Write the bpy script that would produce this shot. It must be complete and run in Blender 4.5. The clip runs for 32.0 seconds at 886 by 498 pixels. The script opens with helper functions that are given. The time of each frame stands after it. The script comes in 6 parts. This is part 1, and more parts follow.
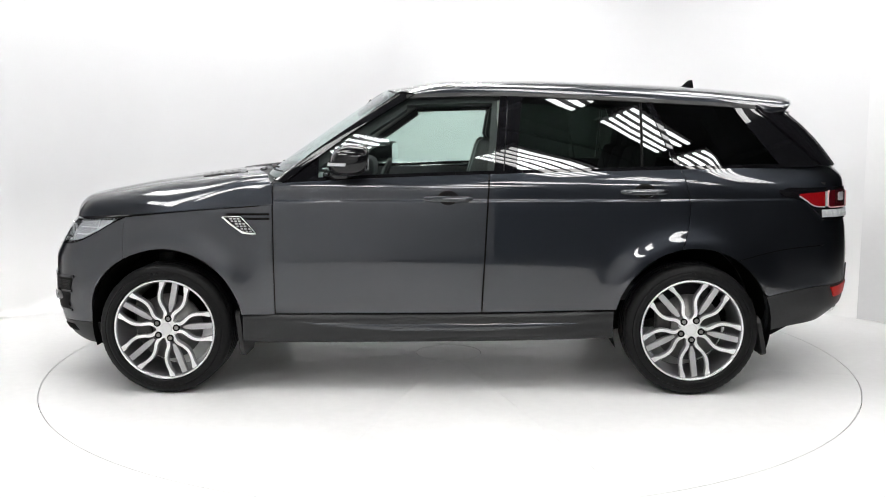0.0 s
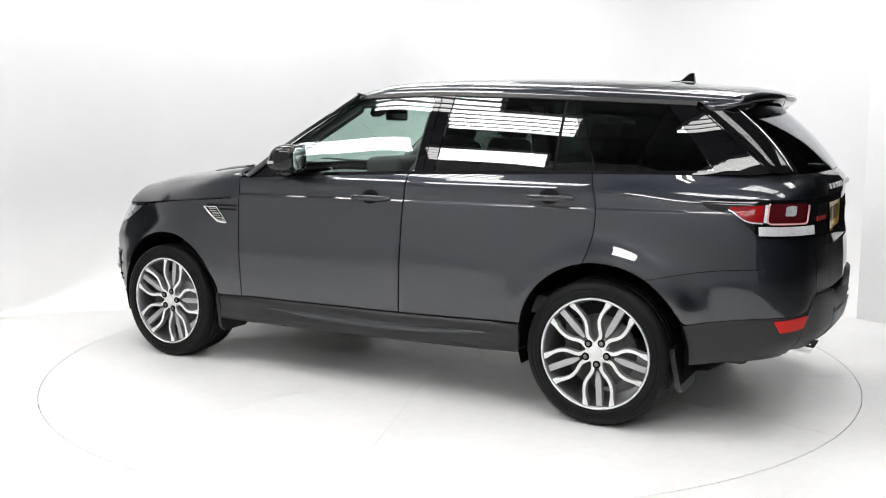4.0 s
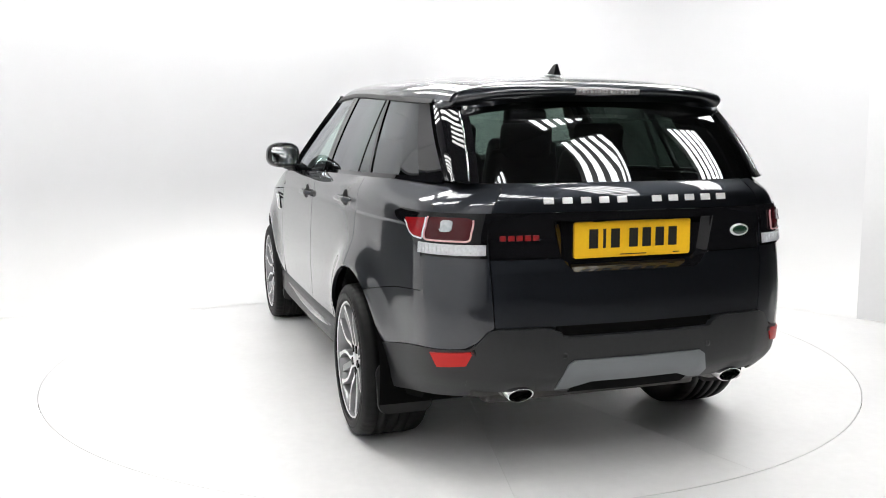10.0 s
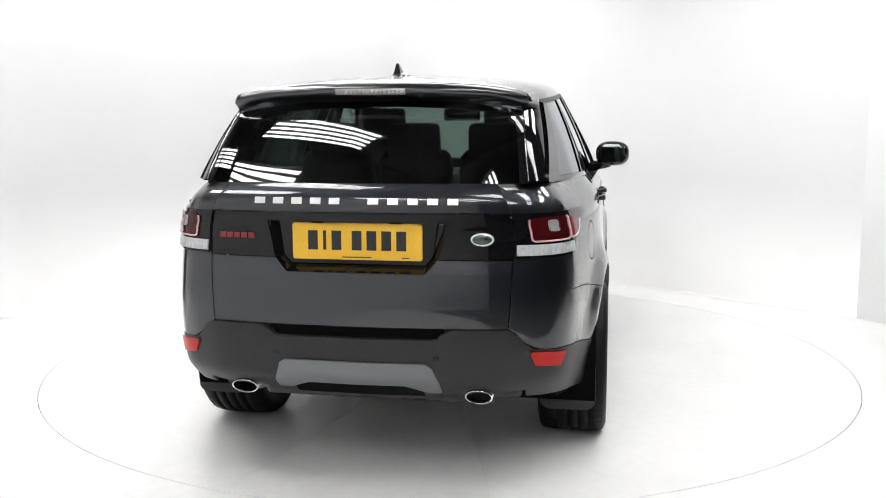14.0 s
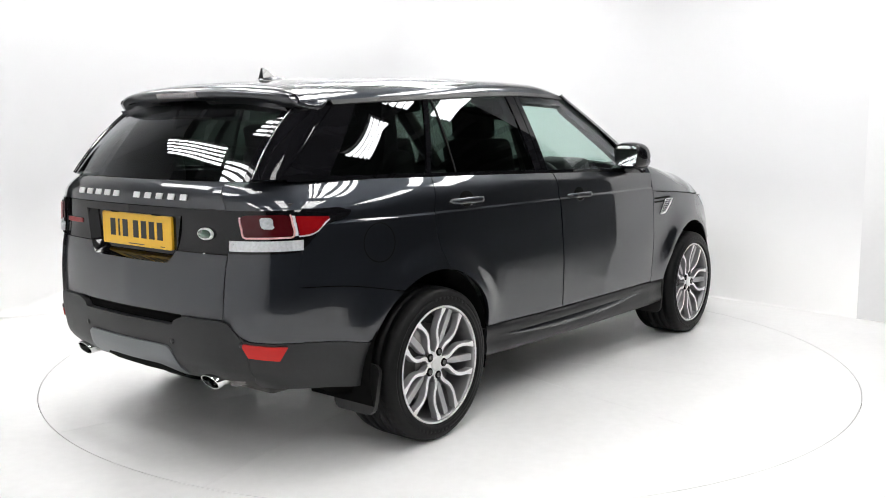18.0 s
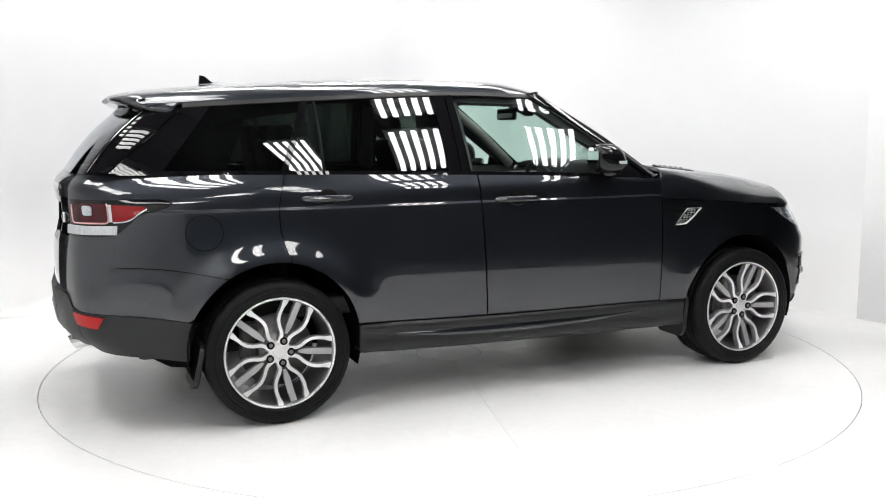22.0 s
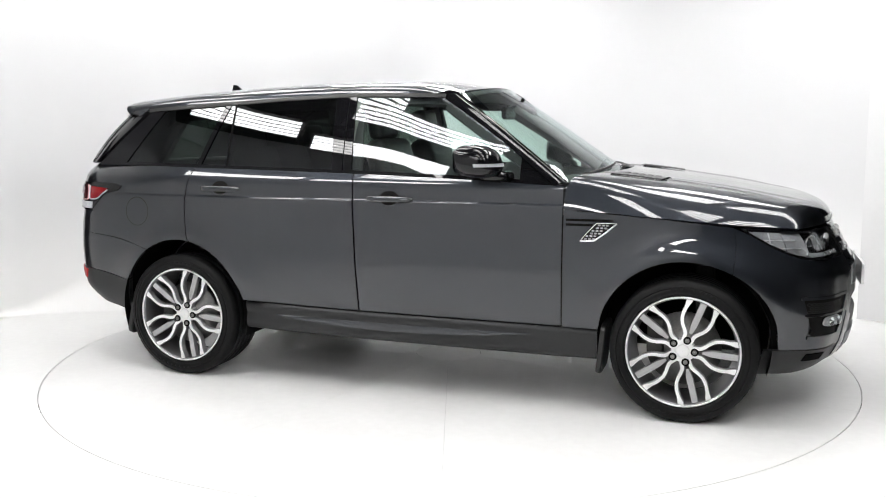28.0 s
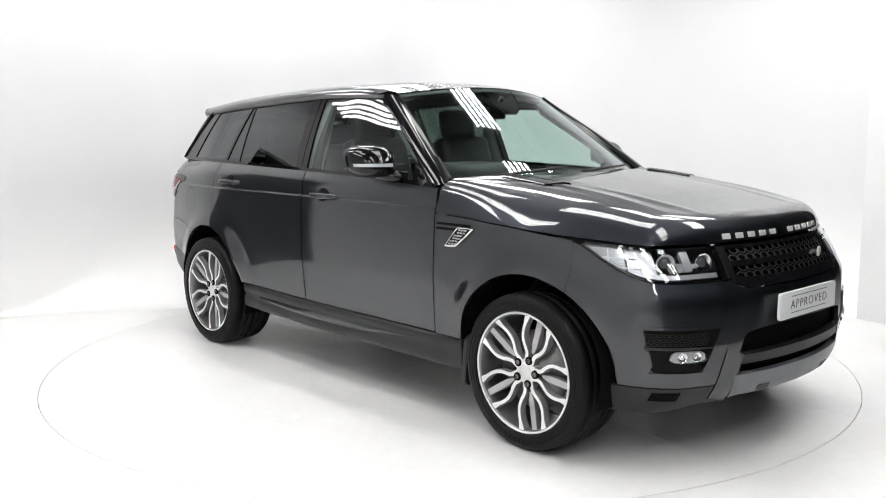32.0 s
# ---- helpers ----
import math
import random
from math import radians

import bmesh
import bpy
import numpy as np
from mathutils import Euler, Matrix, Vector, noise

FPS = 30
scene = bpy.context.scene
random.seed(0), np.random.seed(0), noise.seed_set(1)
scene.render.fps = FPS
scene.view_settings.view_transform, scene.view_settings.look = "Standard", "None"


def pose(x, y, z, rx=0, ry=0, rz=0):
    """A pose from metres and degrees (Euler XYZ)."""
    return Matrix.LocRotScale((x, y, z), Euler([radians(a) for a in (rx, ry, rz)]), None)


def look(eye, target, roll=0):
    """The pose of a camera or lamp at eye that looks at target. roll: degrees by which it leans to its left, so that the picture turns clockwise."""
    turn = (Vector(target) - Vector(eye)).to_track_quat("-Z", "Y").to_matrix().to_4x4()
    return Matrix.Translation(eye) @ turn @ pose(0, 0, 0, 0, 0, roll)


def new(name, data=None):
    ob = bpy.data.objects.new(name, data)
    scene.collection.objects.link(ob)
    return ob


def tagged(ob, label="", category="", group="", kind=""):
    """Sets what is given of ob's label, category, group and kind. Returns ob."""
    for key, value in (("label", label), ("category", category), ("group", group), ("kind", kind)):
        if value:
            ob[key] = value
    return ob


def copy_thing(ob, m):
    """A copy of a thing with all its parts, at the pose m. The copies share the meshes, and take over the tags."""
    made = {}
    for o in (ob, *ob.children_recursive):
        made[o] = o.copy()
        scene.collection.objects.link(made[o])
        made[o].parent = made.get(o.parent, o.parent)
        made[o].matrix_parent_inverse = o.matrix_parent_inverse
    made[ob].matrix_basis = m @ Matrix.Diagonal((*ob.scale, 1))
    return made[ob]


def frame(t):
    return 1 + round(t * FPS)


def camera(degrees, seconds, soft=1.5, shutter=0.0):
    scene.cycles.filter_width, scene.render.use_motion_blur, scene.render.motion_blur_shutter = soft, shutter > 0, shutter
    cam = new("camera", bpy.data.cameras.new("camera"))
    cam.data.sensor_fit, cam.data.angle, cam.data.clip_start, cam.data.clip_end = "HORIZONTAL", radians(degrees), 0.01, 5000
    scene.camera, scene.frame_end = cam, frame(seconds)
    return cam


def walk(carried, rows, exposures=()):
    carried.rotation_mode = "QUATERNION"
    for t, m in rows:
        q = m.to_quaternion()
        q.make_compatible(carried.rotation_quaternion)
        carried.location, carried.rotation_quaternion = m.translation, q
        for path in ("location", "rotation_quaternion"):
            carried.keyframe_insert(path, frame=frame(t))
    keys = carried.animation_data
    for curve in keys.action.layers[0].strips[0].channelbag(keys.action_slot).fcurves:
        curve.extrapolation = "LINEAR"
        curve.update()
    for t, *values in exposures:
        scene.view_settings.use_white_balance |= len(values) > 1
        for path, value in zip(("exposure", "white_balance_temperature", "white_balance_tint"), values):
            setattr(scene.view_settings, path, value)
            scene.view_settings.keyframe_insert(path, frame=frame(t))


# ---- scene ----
# the camera stands on a tripod
EYE = Vector((0.0, -5.833, 1.469))
PAN, PITCH, ROLL = radians(0.35), radians(-7.585), -0.155
AIM = Vector((-math.sin(PAN) * math.cos(PITCH), math.cos(PAN) * math.cos(PITCH), math.sin(PITCH)))
cam = camera(52.45, 32.0, soft=1.0)
walk(cam, [(0.0, look(EYE, EYE + AIM, ROLL)), (32.0, look(EYE, EYE + AIM, ROLL))])

# ---- world and exposure ----
scene.view_settings.exposure = 0.0
world = bpy.data.worlds.new("world")
scene.world = world
world.use_nodes = True
world.node_tree.nodes["Background"].inputs[0].default_value = (0.9, 0.95, 1.0, 1)
world.node_tree.nodes["Background"].inputs[1].default_value = 0.02
TUBE_POWER = 14.9


# ---- materials ----
def material(name, color, rough=0.5, metal=0.0, coat=0.0, coat_rough=0.03, spec=0.5, grain=0.0, grain_scale=40.0,
             bump=0.0, bump_scale=200.0, vary=0.0, vary_scale=2.0, coat_ior=1.5):
    m = bpy.data.materials.new(name)
    m.use_nodes = True
    nt = m.node_tree
    b = nt.nodes["Principled BSDF"]
    b.inputs["Base Color"].default_value = (*color, 1)
    b.inputs["Roughness"].default_value = rough
    b.inputs["Metallic"].default_value = metal
    b.inputs["Coat Weight"].default_value = coat
    b.inputs["Coat IOR"].default_value = coat_ior
    b.inputs["Coat Roughness"].default_value = coat_rough
    b.inputs["Specular IOR Level"].default_value = spec
    tc = nt.nodes.new("ShaderNodeTexCoord")

    def tex(scale, detail=3.0):
        n = nt.nodes.new("ShaderNodeTexNoise")
        n.inputs["Scale"].default_value = scale
        n.inputs["Detail"].default_value = detail
        nt.links.new(tc.outputs["Object"], n.inputs["Vector"])
        return n
    if grain or vary:
        last = None
        for amount, scale in ((vary, vary_scale), (grain, grain_scale)):
            if not amount:
                continue
            n = tex(scale)
            ramp = nt.nodes.new("ShaderNodeMapRange")
            ramp.inputs["From Min"].default_value, ramp.inputs["From Max"].default_value = 0.3, 0.7
            ramp.inputs["To Min"].default_value, ramp.inputs["To Max"].default_value = 1 - amount, 1 + amount
            nt.links.new(n.outputs["Fac"], ramp.inputs["Value"])
            mul = nt.nodes.new("ShaderNodeMix")
            mul.data_type, mul.blend_type = "RGBA", "MULTIPLY"
            mul.inputs["Factor"].default_value = 1.0
            if last is None:
                mul.inputs["A"].default_value = (*color, 1)
            else:
                nt.links.new(last.outputs["Result"], mul.inputs["A"])
            nt.links.new(ramp.outputs["Result"], mul.inputs["B"])
            last = mul
            rr = nt.nodes.new("ShaderNodeMapRange")
            rr.inputs["To Min"].default_value, rr.inputs["To Max"].default_value = max(rough - 0.06, 0.02), rough + 0.06
            nt.links.new(n.outputs["Fac"], rr.inputs["Value"])
            nt.links.new(rr.outputs["Result"], b.inputs["Roughness"])
        nt.links.new(last.outputs["Result"], b.inputs["Base Color"])
    if bump:
        n = tex(bump_scale, 2.0)
        bp = nt.nodes.new("ShaderNodeBump")
        bp.inputs["Strength"].default_value = bump
        bp.inputs["Distance"].default_value = 0.002
        nt.links.new(n.outputs["Fac"], bp.inputs["Height"])
        nt.links.new(bp.outputs["Normal"], b.inputs["Normal"])
    return m


def glass(name, tint, gloss=0.082):
    """A thin pane: tinted and clear, with a mirror-like gloss that grows at a slant."""
    m = bpy.data.materials.new(name)
    m.use_nodes = True
    nt = m.node_tree
    nt.nodes.clear()
    out = nt.nodes.new("ShaderNodeOutputMaterial")
    mix = nt.nodes.new("ShaderNodeMixShader")
    clear = nt.nodes.new("ShaderNodeBsdfTransparent")
    clear.inputs["Color"].default_value = (*tint, 1)
    shine = nt.nodes.new("ShaderNodeBsdfGlossy")
    shine.inputs["Roughness"].default_value = 0.004
    shine.inputs["Color"].default_value = (0.95, 0.97, 1, 1)
    lw = nt.nodes.new("ShaderNodeLayerWeight")
    lw.inputs["Blend"].default_value = 0.5
    power = nt.nodes.new("ShaderNodeMath")
    power.operation = "POWER"
    power.inputs[1].default_value = 5.0
    add = nt.nodes.new("ShaderNodeMath")
    add.operation = "MULTIPLY_ADD"
    add.inputs[1].default_value, add.inputs[2].default_value = 0.92, gloss
    nt.links.new(lw.outputs["Facing"], power.inputs[0])
    nt.links.new(power.outputs["Value"], add.inputs[0])
    nt.links.new(add.outputs["Value"], mix.inputs["Fac"])
    nt.links.new(clear.outputs["BSDF"], mix.inputs[1])
    nt.links.new(shine.outputs["BSDF"], mix.inputs[2])
    nt.links.new(mix.outputs["Shader"], out.inputs["Surface"])
    return m


def glow(name, color, power):
    m = bpy.data.materials.new(name)
    m.use_nodes = True
    b = m.node_tree.nodes["Principled BSDF"]
    b.inputs["Base Color"].default_value = (*color, 1)
    b.inputs["Emission Color"].default_value = (*color, 1)
    b.inputs["Emission Strength"].default_value = power
    return m


PAINT = material("grey metallic paint", (0.0255, 0.029, 0.0355), rough=0.42, metal=1.0, coat=1.0, coat_rough=0.004, coat_ior=1.68, spec=0.0, grain=0.03, grain_scale=900.0)
GLOSS_BLACK = material("gloss black trim", (0.005, 0.005, 0.006), rough=0.3, coat=1.0, coat_rough=0.008, spec=0.0, coat_ior=1.44)
PLASTIC = material("dark moulded plastic", (0.0115, 0.012, 0.013), rough=0.42, spec=0.4, grain=0.12, grain_scale=60.0, bump=0.08, bump_scale=900.0)
SILVER_PLASTIC = material("silver grey painted plastic", (0.16, 0.17, 0.18), rough=0.38, metal=0.5, grain=0.05, grain_scale=500.0)
GRILLE_MESH = material("glossy dark grille mesh", (0.035, 0.036, 0.038), rough=0.28, metal=0.4, coat=1.0, coat_rough=0.05, spec=0.5)
MESH_BLACK = material("satin black mesh", (0.008, 0.008, 0.008), rough=0.4, spec=0.3)
MATT_BLACK = material("matt black plastic", (0.004, 0.004, 0.004), rough=0.6, spec=0.08, grain=0.1)
INNER = material("black inner shell", (0.004, 0.004, 0.004), rough=0.9, spec=0.05)
RUBBER = material("black tyre rubber", (0.0045, 0.0045, 0.0047), rough=0.52, spec=0.17, grain=0.2, grain_scale=25.0, bump=0.15, bump_scale=500.0)
SEAL = material("black rubber seal", (0.010, 0.010, 0.010), rough=0.5)
CHROME = material("polished chrome", (0.80, 0.80, 0.80), rough=0.08, metal=1.0)
MACHINED = material("diamond turned alloy", (0.82, 0.82, 0.82), rough=0.36, metal=0.6)
ALLOY_GREY = material("grey painted alloy", (0.42, 0.42, 0.425), rough=0.42, metal=0.5, grain=0.03, grain_scale=60.0)
ALLOY_DARK = material("barrel alloy", (0.27, 0.27, 0.275), rough=0.38, metal=0.8)
SPOKE_SIDE = material("dark grey spoke flank", (0.34, 0.34, 0.345), rough=0.42, metal=0.5)
STEEL = material("brake disc steel", (0.22, 0.215, 0.21), rough=0.4, metal=0.9, grain=0.1, grain_scale=80.0)
IRON = material("cast underbody metal", (0.05, 0.048, 0.045), rough=0.7, grain=0.3, grain_scale=20.0)
RED_LENS = material("red lamp lens", (0.20, 0.004, 0.006), rough=0.12, spec=0.35)
REFLECTOR_RED = material("bright red reflector", (0.44, 0.010, 0.008), rough=0.3, spec=0.3)
DARK_LENS = material("smoked red lamp lens", (0.050, 0.004, 0.006), rough=0.1, spec=0.4)
CLEAR_LENS = material("ribbed clear lamp lens", (0.50, 0.52, 0.54), rough=0.14, metal=0.35, coat=1.0, grain=0.18, grain_scale=60.0)
LAMP_SILVER = material("lamp reflector", (0.62, 0.63, 0.65), rough=0.19, metal=0.68, grain=0.10, grain_scale=90.0, bump=0.10, bump_scale=70.0)
TAIL_SILVER = material("pale ribbed lamp plastic", (0.60, 0.61, 0.63), rough=0.3, metal=0.3, grain=0.10, grain_scale=90.0)
PLATE_YELLOW = material("yellow plate", (0.80, 0.46, 0.015), rough=0.35, coat=0.4, grain=0.03, grain_scale=60.0)
PLATE_WHITE = material("white show plate", (0.62, 0.63, 0.64), rough=0.4, coat=0.3)
PLATE_BLACK = material("plate black", (0.01, 0.01, 0.01), rough=0.4)
PINK_PIPE = material("pink light pipe", (0.62, 0.34, 0.34), rough=0.15, coat=1.0)
BADGE_SILVER = material("satin silver lettering", (0.74, 0.74, 0.74), rough=0.3, metal=0.45)
BADGE_RED = material("dark red lettering", (0.22, 0.01, 0.012), rough=0.3, coat=0.5)
BADGE_GREEN = material("dark green badge", (0.008, 0.035, 0.018), rough=0.25, coat=1.0)
LEATHER = material("black leather", (0.016, 0.016, 0.017), rough=0.5, grain=0.15, grain_scale=30.0, bump=0.2, bump_scale=300.0)
LIGHT_TRIM = material("pale grey headlining", (0.25, 0.25, 0.24), rough=0.9, grain=0.05)
DASH = material("dark grey dashboard", (0.03, 0.03, 0.032), rough=0.6, grain=0.1, bump=0.2, bump_scale=400.0)
GLASS_FRONT = glass("green tinted glass", (0.78, 0.90, 0.85))
GLASS_SCREEN = glass("green tinted windscreen", (0.70, 0.85, 0.79))
GLASS_DARK = glass("privacy glass", (0.085, 0.11, 0.095))
GLASS_REAR = glass("tinted rear glass", (0.165, 0.205, 0.185))
LENS_GLASS = material("dark lens glass", (0.045, 0.047, 0.05), rough=0.06, coat=1.0, spec=0.6)
GLASS_LAMP = glass("clear lamp cover", (0.93, 0.95, 0.96))
MIRROR = material("mirror", (0.85, 0.87, 0.88), rough=0.01, metal=1.0)
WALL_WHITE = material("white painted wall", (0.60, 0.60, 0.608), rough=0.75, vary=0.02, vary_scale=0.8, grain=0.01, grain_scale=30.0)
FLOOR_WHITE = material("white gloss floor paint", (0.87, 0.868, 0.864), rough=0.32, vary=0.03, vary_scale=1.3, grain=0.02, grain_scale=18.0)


def backdrop_paint():
    """Gloss floor paint that turns matt up the cove; its darker white above imitates dimmer light."""
    m = material("white backdrop dimmed upward", (0.80, 0.80, 0.80), rough=0.5)
    nt = m.node_tree
    b = nt.nodes["Principled BSDF"]
    tc = nt.nodes.new("ShaderNodeTexCoord")
    sep = nt.nodes.new("ShaderNodeSeparateXYZ")
    nt.links.new(tc.outputs["Object"], sep.inputs["Vector"])
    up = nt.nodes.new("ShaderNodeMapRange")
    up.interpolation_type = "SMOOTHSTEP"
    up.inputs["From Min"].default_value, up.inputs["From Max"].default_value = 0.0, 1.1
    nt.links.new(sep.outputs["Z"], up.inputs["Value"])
    rough = nt.nodes.new("ShaderNodeMapRange")
    rough.inputs["To Min"].default_value, rough.inputs["To Max"].default_value = 0.32, 0.75
    nt.links.new(up.outputs["Result"], rough.inputs["Value"])
    nt.links.new(rough.outputs["Result"], b.inputs["Roughness"])
    noise = nt.nodes.new("ShaderNodeTexNoise")
    noise.inputs["Scale"].default_value = 0.9
    nt.links.new(tc.outputs["Object"], noise.inputs["Vector"])
    tone = nt.nodes.new("ShaderNodeMapRange")
    tone.inputs["To Min"].default_value, tone.inputs["To Max"].default_value = 0.97, 1.03
    nt.links.new(noise.outputs["Fac"], tone.inputs["Value"])
    # weaker light on the upper wall is put into the colour, falling with height
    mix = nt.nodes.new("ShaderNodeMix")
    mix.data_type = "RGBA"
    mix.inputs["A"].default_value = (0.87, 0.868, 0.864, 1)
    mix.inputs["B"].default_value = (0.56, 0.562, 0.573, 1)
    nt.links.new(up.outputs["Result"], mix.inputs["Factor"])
    mul = nt.nodes.new("ShaderNodeMix")
    mul.data_type, mul.blend_type = "RGBA", "MULTIPLY"
    mul.inputs["Factor"].default_value = 1.0
    nt.links.new(mix.outputs["Result"], mul.inputs["A"])
    nt.links.new(tone.outputs["Result"], mul.inputs["B"])
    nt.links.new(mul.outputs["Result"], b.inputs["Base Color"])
    return m


BACKDROP = backdrop_paint()
ROOF_DARK = material("dark corrugated roof", (0.11, 0.11, 0.115), rough=0.8, vary=0.2, vary_scale=0.7)
FIXTURE = material("dark lamp housing", (0.05, 0.05, 0.05), rough=0.6)
TUBE = glow("fluorescent tube", (1.0, 0.995, 0.985), TUBE_POWER)
SEAM_GREY = material("grey joint filler", (0.09, 0.088, 0.085), rough=0.8)


# ---- mesh helpers ----
def link(name, bm, mat, parent=None, label="", smooth=True, flip=False):
    me = bpy.data.meshes.new(name)
    bm.normal_update()
    bm.to_mesh(me)
    bm.free()
    for mm in (mat if isinstance(mat, (list, tuple)) else [mat]):
        me.materials.append(mm)
    if smooth:
        me.polygons.foreach_set("use_smooth", [True] * len(me.polygons))
    ob = new(name, me)
    if parent is not None:
        ob.parent = parent
    if label:
        ob["label"] = label
    return ob


def part(name, bm, mat, parent, label="", smooth=True):
    return link(name, bm, mat, parent, label, smooth)


def pchip(xs, ys):
    """Monotone cubic through the points."""
    xs, ys = list(xs), list(ys)
    if xs[0] > xs[-1]:
        xs, ys = xs[::-1], ys[::-1]
    n = len(xs)
    d = [(ys[i + 1] - ys[i]) / (xs[i + 1] - xs[i]) for i in range(n - 1)]
    m = [d[0]] + [0 if d[i - 1] * d[i] <= 0 else 2 * d[i - 1] * d[i] / (d[i - 1] + d[i]) for i in range(1, n - 1)] + [d[-1]]

    def f(x):
        if x <= xs[0]:
            return ys[0] + m[0] * (x - xs[0]) * 0.0
        if x >= xs[-1]:
            return ys[-1]
        lo, hi = 0, n - 1
        while hi - lo > 1:
            mid = (lo + hi) // 2
            if xs[mid] <= x:
                lo = mid
            else:
                hi = mid
        h = xs[hi] - xs[lo]
        t = (x - xs[lo]) / h
        return ((2 * t ** 3 - 3 * t ** 2 + 1) * ys[lo] + (t ** 3 - 2 * t ** 2 + t) * h * m[lo]
                + (3 * t ** 2 - 2 * t ** 3) * ys[hi] + (t ** 3 - t ** 2) * h * m[hi])
    return f


def smooth01(x, a, b):
    t = min(max((x - a) / (b - a), 0.0), 1.0)
    return t * t * (3 - 2 * t)


def grid_mesh(rows, flange=0.0, inward=None, bm=None, side=1, close_ring=False):
    """Quads over rows of points; a flange turns the border inward, away from the face, so that the sheet has depth."""
    bm = bm or bmesh.new()
    n, m = len(rows), len(rows[0])
    vs = [[bm.verts.new((p[0], p[1] * side, p[2])) for p in r] for r in rows]
    faces = []
    for i in range(n - 1 + (1 if close_ring else 0)):
        for j in range(m - 1):
            q = [vs[i][j], vs[(i + 1) % n][j], vs[(i + 1) % n][j + 1], vs[i][j + 1]]
            if side < 0:
                q.reverse()
            try:
                faces.append(bm.faces.new(q))
            except ValueError:
                pass
    if flange:
        for f in faces:
            f.normal_update()
        border = [vs[i][0] for i in range(n)] + [vs[n - 1][j] for j in range(1, m)] + [vs[i][m - 1] for i in range(n - 2, -1, -1)] + [vs[0][j] for j in range(m - 2, 0, -1)]
        top, low = [], []
        for v in border:
            nn = Vector((0, 0, 0))
            for f in v.link_faces:
                nn += f.normal
            if nn.length < 1e-9:
                nn = Vector((0, -side, 0))
            nn.normalize()
            top.append(bm.verts.new(v.co))
            low.append(bm.verts.new(v.co - nn * flange))
        k = len(border)
        for i in range(k):
            a, b = i, (i + 1) % k
            try:
                bm.faces.new((top[a], low[a], low[b], top[b]) if side < 0 else (top[b], low[b], low[a], top[a]))
            except ValueError:
                pass
    return bm


def box(bm, cx, cy, cz, sx, sy, sz, bevel=0.0, m=None, seg=2):
    r = bmesh.ops.create_cube(bm, size=1.0)
    vs = r["verts"]
    for v in vs:
        v.co = Vector((v.co.x * sx, v.co.y * sy, v.co.z * sz))
    if bevel:
        es = list({e for v in vs for e in v.link_edges})
        rr = bmesh.ops.bevel(bm, geom=es, offset=bevel, segments=seg, affect="EDGES", profile=0.6)
        vs = list({v for f in rr["faces"] for v in f.verts} | {v for v in vs if v.is_valid})
    mm = Matrix.Translation((cx, cy, cz)) @ (m or Matrix())
    for v in vs:
        v.co = mm @ v.co
    return vs


def lathe(bm, profile, seg=48, axis="y", center=(0, 0, 0), a0=0.0, a1=2 * math.pi):
    """Turns a profile of (offset along the axis, radius)."""
    full = abs(a1 - a0 - 2 * math.pi) < 1e-6
    ring = []
    n = seg if full else seg + 1
    for i in range(n):
        a = a0 + (a1 - a0) * i / seg
        c, s = math.cos(a), math.sin(a)
        row = []
        for o, r in profile:
            if axis == "y":
                p = (r * c, o, r * s)
            elif axis == "x":
                p = (o, r * c, r * s)
            else:
                p = (r * c, r * s, o)
            row.append(bm.verts.new((p[0] + center[0], p[1] + center[1], p[2] + center[2])))
        ring.append(row)
    for i in range(n if full else n - 1):
        for j in range(len(profile) - 1):
            q = (ring[i][j], ring[i][j + 1], ring[(i + 1) % n][j + 1], ring[(i + 1) % n][j])
            try:
                bm.faces.new(q)
            except ValueError:
                pass
    return bm


def tube(bm, pts, r, seg=8, cap=True):
    """A round bar along points; r is a radius or a list of radii."""
    pts = [Vector(p) for p in pts]
    rr = r if isinstance(r, (list, tuple)) else [r] * len(pts)
    rings = []
    for i, p in enumerate(pts):
        d = (pts[min(i + 1, len(pts) - 1)] - pts[max(i - 1, 0)]).normalized()
        u = d.cross(Vector((0, 0, 1)))
        if u.length < 1e-3:
            u = d.cross(Vector((0, 1, 0)))
        u.normalize()
        w = d.cross(u)
        rings.append([bm.verts.new(p + (u * math.cos(2 * math.pi * k / seg) + w * math.sin(2 * math.pi * k / seg)) * rr[i]) for k in range(seg)])
    for i in range(len(rings) - 1):
        for k in range(seg):
            bm.faces.new((rings[i][k], rings[i][(k + 1) % seg], rings[i + 1][(k + 1) % seg], rings[i + 1][k]))
    if cap:
        bm.faces.new(rings[0][::-1])
        bm.faces.new(rings[-1])
    return bm


